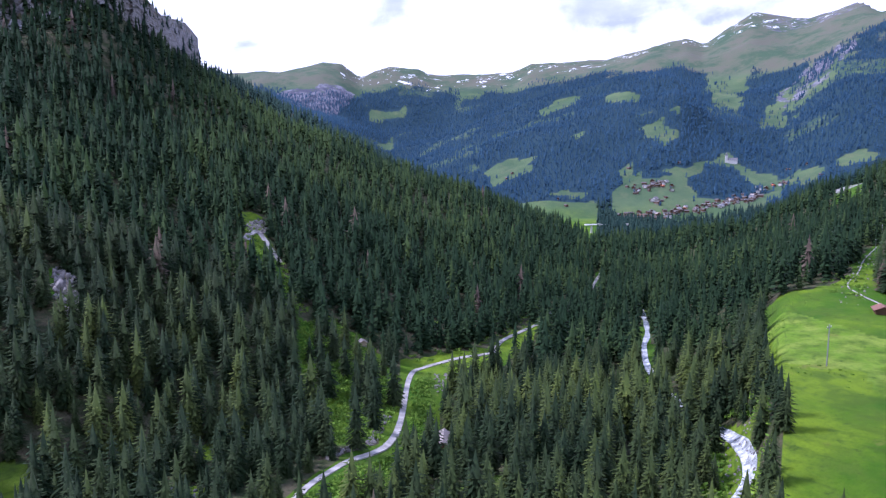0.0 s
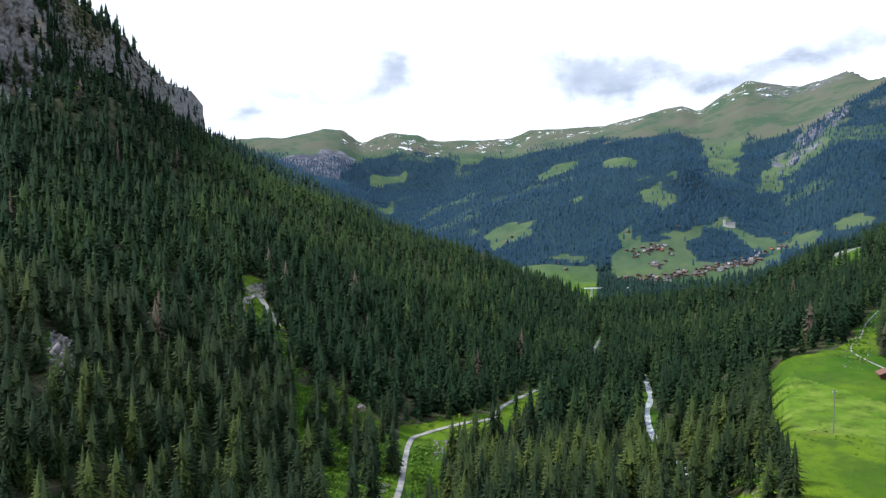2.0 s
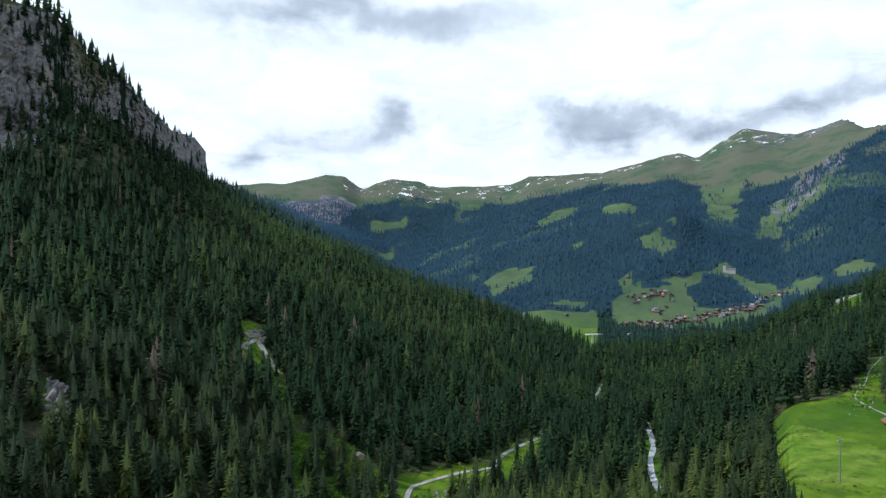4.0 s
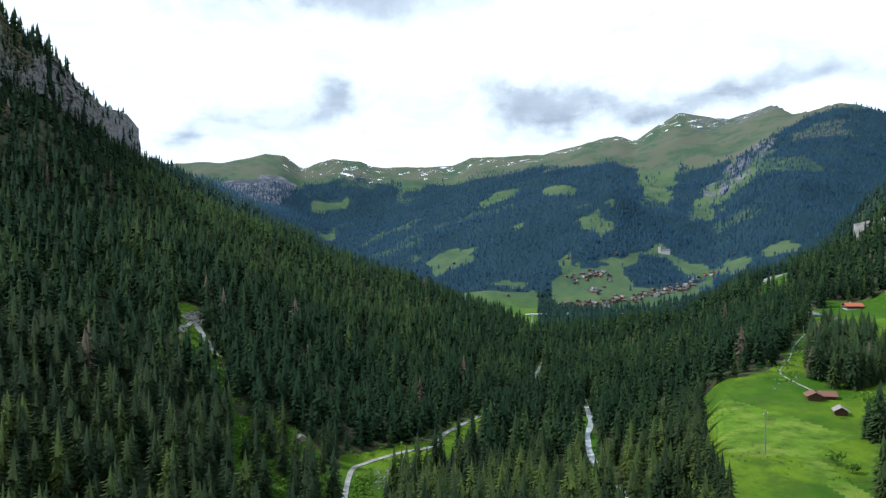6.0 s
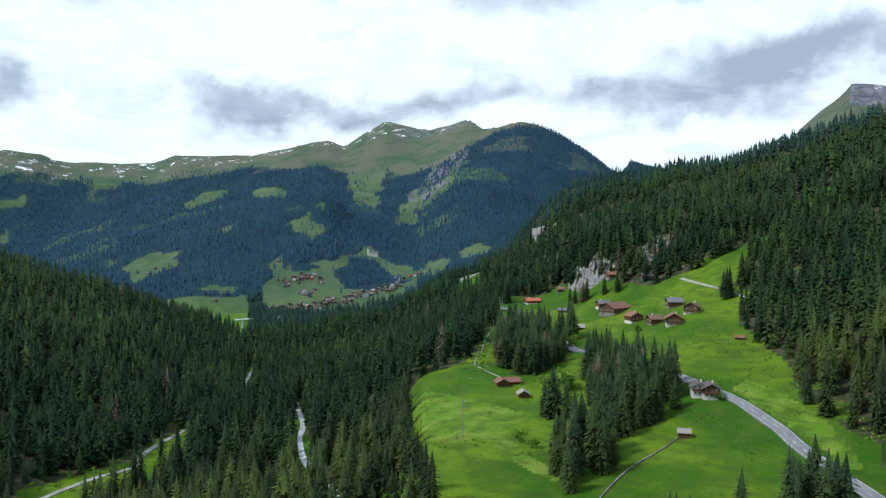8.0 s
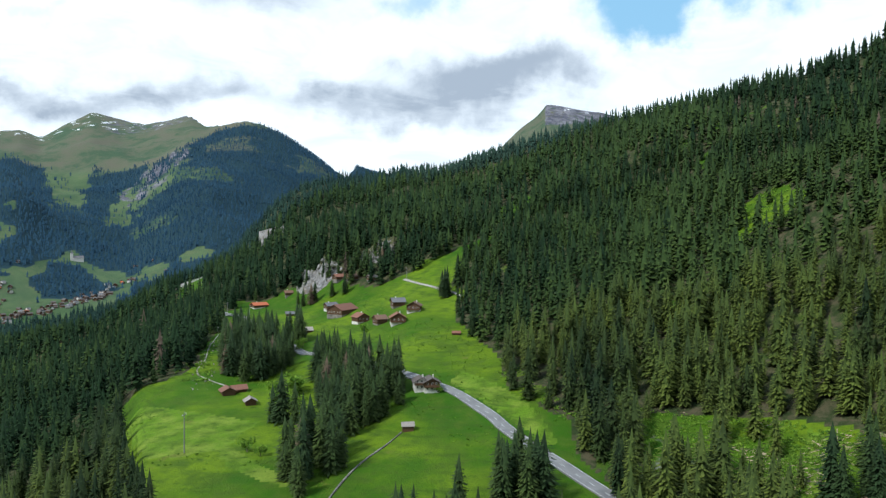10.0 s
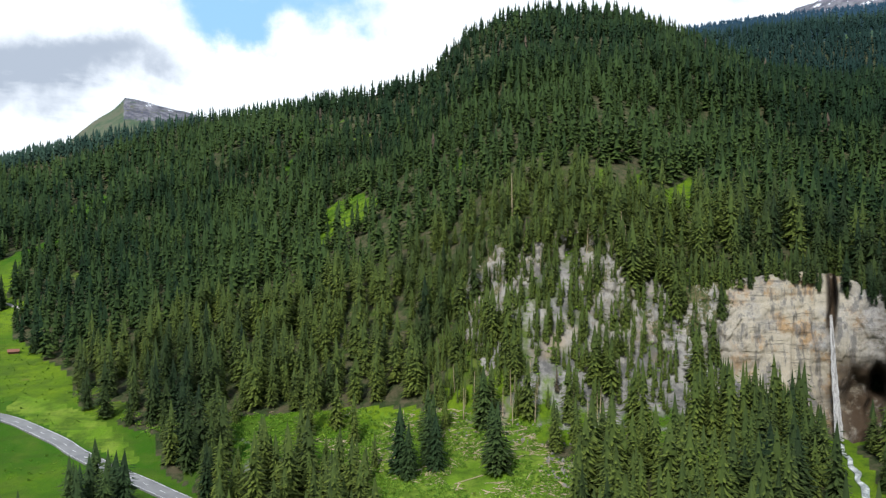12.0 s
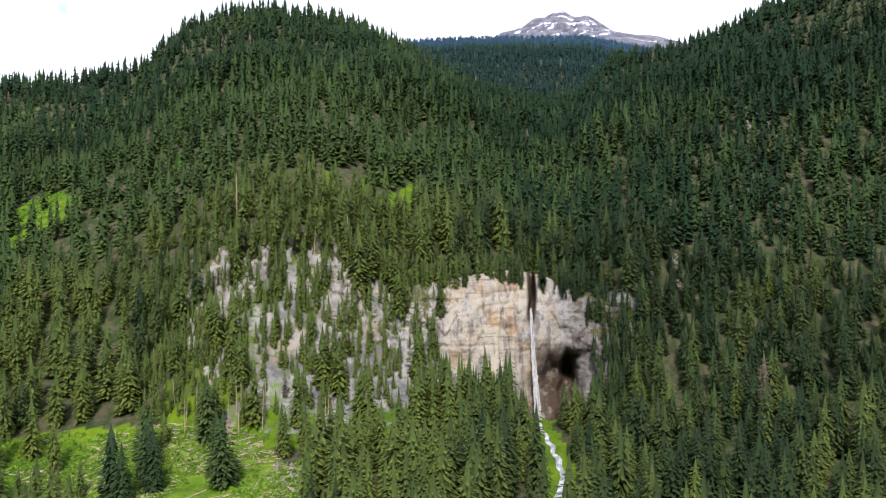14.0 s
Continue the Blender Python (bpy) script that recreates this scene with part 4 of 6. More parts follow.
def single_needles(t):
    one = node(t, "ShaderNodeObjectInfo").outputs["Random"]
    base = blend(t, one, (0.014, 0.032, 0.012), (0.040, 0.070, 0.016))
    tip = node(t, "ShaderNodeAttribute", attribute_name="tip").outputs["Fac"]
    # bough ends paler; inner needles darkened for the crown's own shade
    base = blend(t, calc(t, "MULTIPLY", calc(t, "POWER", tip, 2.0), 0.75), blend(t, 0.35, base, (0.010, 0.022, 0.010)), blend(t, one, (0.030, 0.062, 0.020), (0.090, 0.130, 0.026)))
    base = blend(t, step(t, one, 0.955, 0.96), base, (0.12, 0.085, 0.06))
    base = blend(t, calc(t, "MULTIPLY", step(t, grain(t, 0.5, 3), 0.4, 0.7), 0.5), base, (0.03, 0.05, 0.016))
    return surface(t, base, 0.85, spec=0.15)


def wood_material(t):
    return surface(t, blend(t, grain(t, 1.0, 5), (0.22, 0.17, 0.105), (0.44, 0.36, 0.24)), 0.9)


def metal_material(t):
    return surface(t, (0.20, 0.20, 0.205), 0.6)


def paint_material(t):
    return surface(t, blend(t, grain(t, 2.0), (0.65, 0.65, 0.63), (0.8, 0.8, 0.78)), 0.7)


LIMESTONE, ROCK = material("limestone", limestone_material), material("rock", plain_rock_material)
TIMBER, PLASTER, GLASS = material("timber", timber_material), material("plaster", plaster_material), material("glass", glass_material)
ROOF_RED = material("roof_red", roof_material((0.15, 0.062, 0.040), (0.29, 0.13, 0.085)))
ROOF_ORANGE = material("roof_orange", roof_material((0.42, 0.10, 0.04), (0.60, 0.17, 0.07)))
ROOF_GREY = material("roof_grey", roof_material((0.09, 0.09, 0.10), (0.22, 0.22, 0.23)))
ROOF_BROWN = material("roof_brown", roof_material((0.10, 0.055, 0.035), (0.24, 0.14, 0.09)))
ROOF_DARK = material("roof_dark", roof_material((0.055, 0.046, 0.042), (0.15, 0.125, 0.11)))
ROOF_PALE = material("roof_pale", roof_material((0.22, 0.19, 0.165), (0.38, 0.335, 0.30)))
FOAM, STREAM_WATER = material("foam", foam_material), material("stream_water", stream_material)
LEAVES, SINGLE = material("leaves", leaf_material), material("single_needles", single_needles)
WOOD, METAL, PAINT = material("bare_wood", wood_material), material("galvanised_steel", metal_material), material("road_paint", paint_material)


# ---- ways and water ----
def ribbon(name, way, width, lift, mat, gap=3.0, across=4, edge=0.0, seed=0):
    p = curve_points(way, gap)
    d = np.gradient(p, axis=0)
    d /= np.maximum(np.hypot(*d.T), 1e-6)[:, None]
    side = np.stack([d[:, 1], -d[:, 0]], -1)
    rs = np.random.RandomState(seed)
    wide = width * (1 + edge * smooth_rows(rs.randn(len(p), 1), 2, 0)[:, 0])
    rows = []
    for k in range(across + 1):
        q = p + side * (wide * (k / across - 0.5))[:, None]
        rows.append(q)
    mid = ground_at(p[:, 0], p[:, 1])
    verts, faces, n = [], [], len(p)
    drops = [-0.8] + [0.0] * (across + 1) + [-0.8]
    for k, drop in enumerate(drops):
        q = rows[min(max(k - 1, 0), across)]
        own = ground_at(q[:, 0], q[:, 1])
        z = np.maximum(mid, own) * 0.6 + own * 0.4 + lift + drop
        verts += [(a, b, c) for (a, b), c in zip(q, z)]
    for k in range(len(drops) - 1):
        for i in range(n - 1):
            faces.append((k * n + i, k * n + i + 1, (k + 1) * n + i + 1, (k + 1) * n + i))
    return mesh_object(name, verts, faces, mat, smooth=False)


def make_ways():
    tagged(ribbon("gravel_road", GRAVEL_ROAD, 2.9, 0.35, GRAVEL, edge=0.08), "pale gravel forest road along the stream", "road", kind="structure")
    road = tagged(ribbon("main_road", MAIN_ROAD, 6.4, 0.4, ASPHALT), "grey asphalt mountain road across the meadow", "road", kind="structure")
    tagged(ribbon("farm_lane", FARM_LANE, 2.2, 0.25, GRAVEL, edge=0.1), "narrow pale lane climbing to the upper pasture", "road", kind="structure")
    tagged(ribbon("field_track", TRACK, 0.7, 0.12, GRAVEL, edge=0.3), "worn dirt track winding through the meadow", "path", kind="structure")
    tagged(ribbon("flank_track", FLANK_TRACK, 4.0, 0.4, GRAVEL, edge=0.2), "pale forest track on the wooded flank", "path", kind="structure")
    tagged(ribbon("stream", STREAM, 3.7, 0.3, STREAM_WATER, edge=0.35, seed=3), "white rushing mountain stream between spruces", "stream", kind="structure")
    tagged(ribbon("creek", CREEK, 2.3, 0.4, STREAM_WATER, gap=1.6, edge=0.7, seed=5), "foaming creek below the waterfall", "stream", kind="structure")
    # painted dashes and edge lines
    p = curve_points(MAIN_ROAD, 1.5)
    d = np.gradient(p, axis=0)
    d /= np.hypot(*d.T)[:, None]
    verts, faces = [], []
    for i in range(0, len(p) - 3):
        for off, half, on in ((0.0, 0.07, i % 6 < 2), (2.9, 0.06, True), (-2.9, 0.06, True)):
            if not on:
                continue
            n = len(verts)
            for q, e in ((p[i], d[i]), (p[i + 1], d[i + 1])):
                side = np.array([e[1], -e[0]])
                for s in (-half, half):
                    w = q + side * (off + s)
                    own, mid = float(ground_at(*w)), float(ground_at(*q))
                    verts.append((w[0], w[1], max(own, mid) * 0.6 + own * 0.4 + 0.44))
            faces.append((n, n + 1, n + 3, n + 2))
    mesh_object("road_marking", verts, faces, PAINT, road, "thin white painted lines")


make_ways()


# ---- cliffs ----
def blocks(u, v, size, which):
    """Random value of the nearest of shaken cells: broken blocks with sharp edges."""
    grid, other = LATTICES[which], LATTICES[(which + 1) % 4]
    i, j = np.floor(u / size).astype(int), np.floor(v / size).astype(int)
    best, value = np.full(np.shape(u), 1e9), np.zeros(np.shape(u))
    for di in (-1, 0, 1):
        for dj in (-1, 0, 1):
            a, b = (i + di) % 256, (j + dj) % 256
            d = (u / size - i - di - grid[a, b]) ** 2 + (v / size - j - dj - other[a, b]) ** 2
            value = np.where(d < best, grid[b, a], value)
            best = np.minimum(d, best)
    return value * 2 - 1


def rock_wall(name, label, bearings, columns, foot, top, rows, proud, rough, moss, seed, cave=None, slot=None, wet_shade=0.0, bulge=None, sink=0.0, warm=500.0, jag=0.045, broken=0.0, cracks=0.6, smooth=None):
    """A standing rock face along the slope; foot and top are lines of (bearing, distance, height)."""
    a = np.linspace(*bearings, columns)
    f = np.array([np.interp(a, np.array(foot)[:, 0], np.array(foot)[:, k]) for k in (1, 2)])
    g = np.array([np.interp(a, np.array(top)[:, 0], np.array(top)[:, k]) for k in (1, 2)])
    v = np.linspace(-0.06, 1.03, rows)
    r = f[0][:, None] * (1 - v) + g[0][:, None] * v
    z = f[1][:, None] * (1 - v) + g[1][:, None] * v
    A = np.broadcast_to(a[:, None], r.shape)
    arc = radians(1) * A * r.mean()
    # pillars, ledges and broken blocks
    pillar = ripple(arc, z * 0.25, 16, 3, 0) + 0.6 * np.round(ripple(arc, z * 0.15, 7, 2, 1) * 3) / 3
    ledge = ripple(arc * 0.15, z, 7, 3, 2) + 0.7 * np.round(ripple(arc * 0.3 + 50, z, 4, 2, 3) * 4) / 4
    chips = ripple(arc, z, 2.6, 2, 1)
    lift = (ripple(a * 6, a * 0 + seed * 9.7, 9, 3, 2) + 0.8 * ripple(a * 40, a * 0 + seed * 3.1, 22, 3, 1)) * (g[1] - f[1]) * jag
    z = z + lift[:, None] * v
    rough = rough * (1 - smooth(A)) if smooth else rough
    push = proud + (bulge(A) if bulge else 0) + rough * (0.8 * pillar + 0.24 * ledge + 0.20 * chips)
    fade = np.minimum(1, np.minimum(a - a[0], a[-1] - a) / min(4.0, 0.22 * (a[-1] - a[0])))[:, None] * (0.75 + 0.5 * ripple(arc, z, 24, 3, 1))
    fade = np.clip(fade, 0, 1)
    push = push + rough * 0.07 * np.round(ripple(arc * 0.12, z, 1.9, 2, 0) * 3) / 3 + rough * 0.12 * ripple(arc, z * 0.2, 1.6, 2, 1)
    push = push + rough * (0.34 * blocks(arc, z * 0.6, 7.0, 0) + 0.22 * blocks(arc, z, 2.8, 2))
    push = push * fade - (9.0 if rows > 70 else 4.0) * (1 - fade) - sink * np.clip(1 - v / (0.3 + 0.25 * ripple(arc, z, 30, 3, 3)), 0, 1)
    damp_shade = np.zeros_like(r)
    if cave:
        for b, h, wide, high, deep in cave:
            crook = 0.5 * ripple(z, A * 3, 7, 3, 2) + 0.03 * (z - h)
            push = push - deep * np.exp(-((A - b - crook) / wide) ** 4 - ((z - h + 4 * ripple(A * 9, z * 0, 6, 2, 1)) / high) ** 4)
            # wet rock round the cave; also paints the shade of its inside
            damp_shade = np.maximum(damp_shade, np.exp(-((A - b) / (wide * 1.5)) ** 2 - ((z - h + 6) / (high * 1.6)) ** 2))
    if slot:
        b, wide, deep, low = slot
        push = push - deep * np.exp(-((A - b - 0.12 * np.sin(z / 5)) / wide) ** 4) * np.clip((z - low) / 6, 0, 1)
        damp_shade = np.maximum(damp_shade, np.exp(-((A - b - 2.0) / 2.0) ** 4) * np.clip((low - 6 - z) / 10, 0, 1))
        # dark crevice: shade painted onto the rock inside the slot
        damp_shade = np.maximum(damp_shade, np.exp(-((A - b) / (wide * 1.4)) ** 4) * np.clip((z - low + 3) / 4, 0, 1))
        # darker past the right side of the slot
        damp_shade = np.maximum(damp_shade, 0.45 * np.clip((A - b - 2.2) / 1.5, 0, 1))
    push = push - broken * 5.5 * np.clip(ripple(arc, z * 0.5, 19, 3, 3) + 0.12, 0, 1) * np.clip((101.2 - A) / 2, 0, 1)
    # upright fissures and a few bedding joints
    push = push - cracks * np.exp(-(ripple(arc, z * 0.10, 11, 3, 1) / 0.05) ** 2) - 0.5 * cracks * np.exp(-(ripple(arc * 0.12, z, 8, 2, 2) / 0.06) ** 2)
    r = r - push
    x, y = np.sin(np.radians(A)) * r, np.cos(np.radians(A)) * r
    verts = np.stack([x, y, z + EYE], -1).reshape(-1, 3)
    i, j = np.meshgrid(np.arange(columns - 1), np.arange(rows - 1), indexing="ij")
    p, q, s, t = i * rows + j, i * rows + j + 1, (i + 1) * rows + j + 1, (i + 1) * rows + j
    tris = np.concatenate([np.stack([p, q, s], -1).reshape(-1, 3), np.stack([p, s, t], -1).reshape(-1, 3)])
    grown = np.clip(moss(A) + 0.5 * (v[None, :] - 0.75), 0, 1)
    me = triangle_mesh(name, verts, tris, LIMESTONE, {"moss": grown.ravel(), "wet_shade": np.clip(damp_shade + wet_shade, 0, 1).ravel(), "warm": np.broadcast_to(np.maximum(np.exp(-((A - warm) / 5.0) ** 4), 0.35 * ((A < warm) & (A > warm - 28))), r.shape).ravel()})
    return tagged(new(name, me), label, "cliff", kind="structure")


def make_cliffs():
    foot = [(77, 318, -62), (80, 303, -68), (85, 298, -70), (95, 302, -75), (103, 320, -79), (108, 336, -82), (114, 330, -76), (117.5, 345, -62)]
    top = [(77, 392, -20), (80, 376, -12), (84.2, 345, 0), (88, 345, 4), (90.9, 347, 7), (94.7, 345, -5), (98, 340, -20), (101, 344, -17), (105.8, 354, -13), (108.4, 356, -16), (112.4, 350, -24), (114, 350, -30), (117.5, 380, -32)]
    bare = lambda b: 0.53 - 0.50 * np.exp(-((b - 105.7) / 4.7) ** 4) + 0.06 * np.exp(-((b - 97) / 2.5) ** 2) - 0.10 * np.exp(-((b - 88) / 4.5) ** 4)
    rock_wall("limestone_cliff", "pale grey and ochre limestone cliff with ledges and a dark cave", (77.5, 117.5), 560, foot, top, 104, -0.4, 3.4, bare, 1, warm=104.8, jag=0.012, broken=1.0, cracks=1.5, smooth=lambda b: 0.55 * np.exp(-((b - 105.7) / 5.0) ** 4), bulge=lambda b: 4.6 * np.exp(-((b - 106.0) / 4.5) ** 6),
              cave=[(110.75, -56, 0.55, 7, 12.0), (110.3, -63, 0.6, 9, 9.0), (109.4, -70, 1.9, 13, 10.0)], slot=(107.62, 0.24, 16.0, -36))
    # this band is darkened evenly all over
    rock_wall("mountain_cliff", "grey weathered cliff band high above the spruce forest", (-44, -18.0), 330,
              [(-44, 858, 84), (-31, 862, 90), (-27.5, 905, 140), (-24, 998, 172), (-20.5, 1122, 138), (-17.8, 1194, 126)],
              [(-44, 925, 300), (-31, 940, 272), (-27, 972, 256), (-25, 1024, 236), (-23.6, 1062, 234), (-20.4, 1164, 184), (-18.8, 1218, 184), (-17.8, 1228, 160)], 120, 5.0, 12, lambda b: 0.34 + 0.34 * np.exp(-((b + 25.6) / 1.6) ** 4), 2, wet_shade=0.22, sink=4, jag=0.06)
    rock_wall("quarry_cliff", "whitish bare rock face above the farms", (36.7, 40.5), 170, [(36.7, 722, -54), (38.2, 704, -50), (40.5, 690, -44)],
              [(36.7, 742, -42), (37.4, 736, -32), (38.2, 728, -33), (38.6, 728, -22), (39.6, 722, -18), (40.1, 716, -25), (40.5, 708, -36)], 60, 1.0, 5, lambda b: 0.40 - 0.1 * (b < 38.4), 3, jag=0.5, broken=1.2)
    rock_wall("grey_cliff", "grey rock band among spruces above the pasture", (41.3, 46.8), 190, [(41.3, 708, -24), (46.8, 700, -15)], [(41.3, 716, -12), (44.5, 716, 2), (46.8, 712, -1)], 44, 1, 6, lambda b: 0.58 + 0 * b, 4, jag=0.4, broken=1.2)
    rock_wall("far_rock_band", "distant grey rock band in dark forest", (33.9, 36.2), 40, [(33.9, 1080, -6), (36.2, 1075, 4)], [(33.9, 1105, 14), (36.2, 1100, 26)], 16, 3, 4, lambda b: 0.25 + 0 * b, 5)


make_cliffs()


def make_edge_trees():
    """Spruces that root on the brink and on single ledges of the bare rock face."""
    rs = np.random.RandomState(19)
    b = np.concatenate([rs.uniform(79, 118, 210), rs.uniform(99, 114, 190)])
    d = np.interp(b, [79, 85, 95, 100, 103, 108, 114, 117.5], [382, 343, 343, 347, 350, 357, 350, 390]) + rs.uniform(-3, 9, len(b))
    h = np.interp(b, [79, 84.2, 88, 90.9, 94.7, 98, 101, 105.8, 108.4, 112.4, 114, 117.5], [-14, 0, 4, 7, -5, -20, -17, -13, -16, -24, -30, -32]) - rs.uniform(0, 7, len(b))
    keep = (np.abs(b - 107.65) > 0.7) & ((b < 99) | (ripple(b * 30, b * 0, 20, 2, 1) > -0.45))
    b, d, h = b[keep], d[keep], h[keep]
    me = forest_mesh("spruce_forest", np.sin(np.radians(b)) * d, np.cos(np.radians(b)) * d, 16, [spruce_shape(52, 6, 63 + i, 1.4) for i in range(4)], 6, 1.1, None, h + EYE)
    b, d = rs.uniform(98.5, 106.2, 80), rs.uniform(0, 14, 80)
    d = np.interp(b, [98.5, 103, 106.2], [308, 318, 328]) - d
    foot = forest_mesh("spruce_forest", np.sin(np.radians(b)) * d, np.cos(np.radians(b)) * d, 33, [spruce_shape(110, 6, 83 + i, 1.1) for i in range(4)], 7, 0.95)
    b, v = rs.uniform(110.9, 117.2, 150), rs.uniform(0.1, 0.98, 150)
    d = (1 - v) * np.interp(b, [108, 114, 117.5], [336, 330, 345]) + v * np.interp(b, [108.4, 112.4, 114, 117.5], [356, 350, 350, 380]) - 2.5
    h = (1 - v) * np.interp(b, [108, 114, 117.5], [-82, -76, -62]) + v * np.interp(b, [108.4, 112.4, 114, 117.5], [-16, -24, -30, -32]) - 4
    keep = b > 112.3 - 0.8 * (v > 0.75)
    side = forest_mesh("spruce_forest", (np.sin(np.radians(b)) * d)[keep], (np.cos(np.radians(b)) * d)[keep], 14, [spruce_shape(52, 6, 73 + i, 1.4) for i in range(4)], 8, 1.15, None, h[keep] + EYE)
    tagged(new("spruce_forest", side), "slender spruces on the shaded end of the cliff", "forest", kind="stuff")
    tagged(new("spruce_forest", foot), "tall spruces at the foot of the bare cliff", "forest", kind="stuff")
    tagged(new("spruce_forest", me), "spruces leaning over the brink of the cliff", "forest", kind="stuff")


make_edge_trees()


def make_waterfall():
    """Falling water: strands that leave the slot, widen and break up above the basin."""
    rs = np.random.RandomState(8)
    verts, faces = [], []
    for s in range(11):
        off, start = rs.uniform(-0.5, 0.5), rs.uniform(0, 1) ** 2 * 18
        width0, width1, lean = rs.uniform(0.14, 0.28), rs.uniform(0.32, 0.66), rs.uniform(-0.3, 0.3)
        n, steps = len(verts), 26
        for k in range(steps + 1):
            f = k / steps
            z = -29.0 - start * 0.4 - (49.0 - start * 0.4) * f
            b = 107.58 + 0.52 * f ** 1.1 + off * (0.10 + 0.34 * f) + 0.03 * math.sin(9 * f + s)
            r = 347.5 - 12.5 * f - 3.0 * math.sin(f * 1.6) + rs.uniform(-0.25, 0.25) - (s % 3) * 0.3
            w = (width0 + (width1 - width0) * f) * (1 + 0.2 * rs.randn())
            x, y = polar(b, r)
            tx, ty = math.cos(radians(b)), -math.sin(radians(b))
            verts += [(x - tx * w, y - ty * w, EYE + z), (x - math.sin(radians(b)) * 0.3, y - math.cos(radians(b)) * 0.3, EYE + z), (x + tx * w, y + ty * w, EYE + z)]
        for k in range(steps):
            m = n + 3 * k
            faces += [(m, m + 1, m + 4, m + 3), (m + 1, m + 2, m + 5, m + 4)]
    ob = mesh_object("waterfall", verts, faces, FOAM, smooth=True)
    tagged(ob, "tall thin white waterfall dropping from a cliff slot", "waterfall", kind="structure")
    # cascade in the gully above the slot
    verts, faces = [], []
    for k in range(15):
        d = 364 + k * 2.6
        b = 107.6 + 0.12 * math.sin(k * 1.1)
        w = 0.7 + 0.4 * rs.rand()
        x, y = polar(b, d)
        verts += [(x - w * 0.3, y + w, float(ground_at(x, y)) + 1.4), (x + w * 0.3, y - w, float(ground_at(x, y)) + 1.4)]
    faces = [(2 * k, 2 * k + 1, 2 * k + 3, 2 * k + 2) for k in range(14) if k % 4 != 3]
    tagged(mesh_object("upper_cascade", verts, faces, FOAM), "small white cascade in the gully above the cliff", "waterfall", kind="structure")


make_waterfall()


# ---- single trees ----
def clone(model, m):
    return copy_thing(model, m @ Matrix.Diagonal((1 / model.scale[0], 1 / model.scale[1], 1 / model.scale[2], 1)))


def part(name, bm, mat, parent, label=""):
    me = bpy.data.meshes.new(name)
    bm.to_mesh(me)
    bm.free()
    me.materials.append(mat)
    ob = new(name, me)
    ob.parent = parent
    if label:
        ob["label"] = label
    return ob


def cone_bm(r0, r1, height, sides=7, base=0.0):
    bm = bmesh.new()
    low = [bm.verts.new((r0 * math.cos(6.283 * k / sides), r0 * math.sin(6.283 * k / sides), base)) for k in range(sides)]
    high = [bm.verts.new((r1 * math.cos(6.283 * k / sides), r1 * math.sin(6.283 * k / sides), base + height)) for k in range(sides)]
    for k in range(sides):
        bm.faces.new((low[k], low[(k + 1) % sides], high[(k + 1) % sides], high[k]))
    bm.faces.new(high)
    bm.faces.new(low[::-1])
    return bm


def spruce_model(seed, height, girth):
    root = new("spruce_tree")
    part("trunk", cone_bm(0.013 * height, 0.003 * height, height * 0.9, 6), BARK, root)
    v, t, tip, nor = spruce_shape(300, 7, seed, 0.7)
    me = triangle_mesh("crown", v * np.array([girth, girth, height]), t, SINGLE, {"tip": tip}, nor)
    ob = new("crown", me)
    ob.parent = root
    return tagged(root, "tall dark green spruce standing at the meadow", "tree", group="spruces by the meadow")


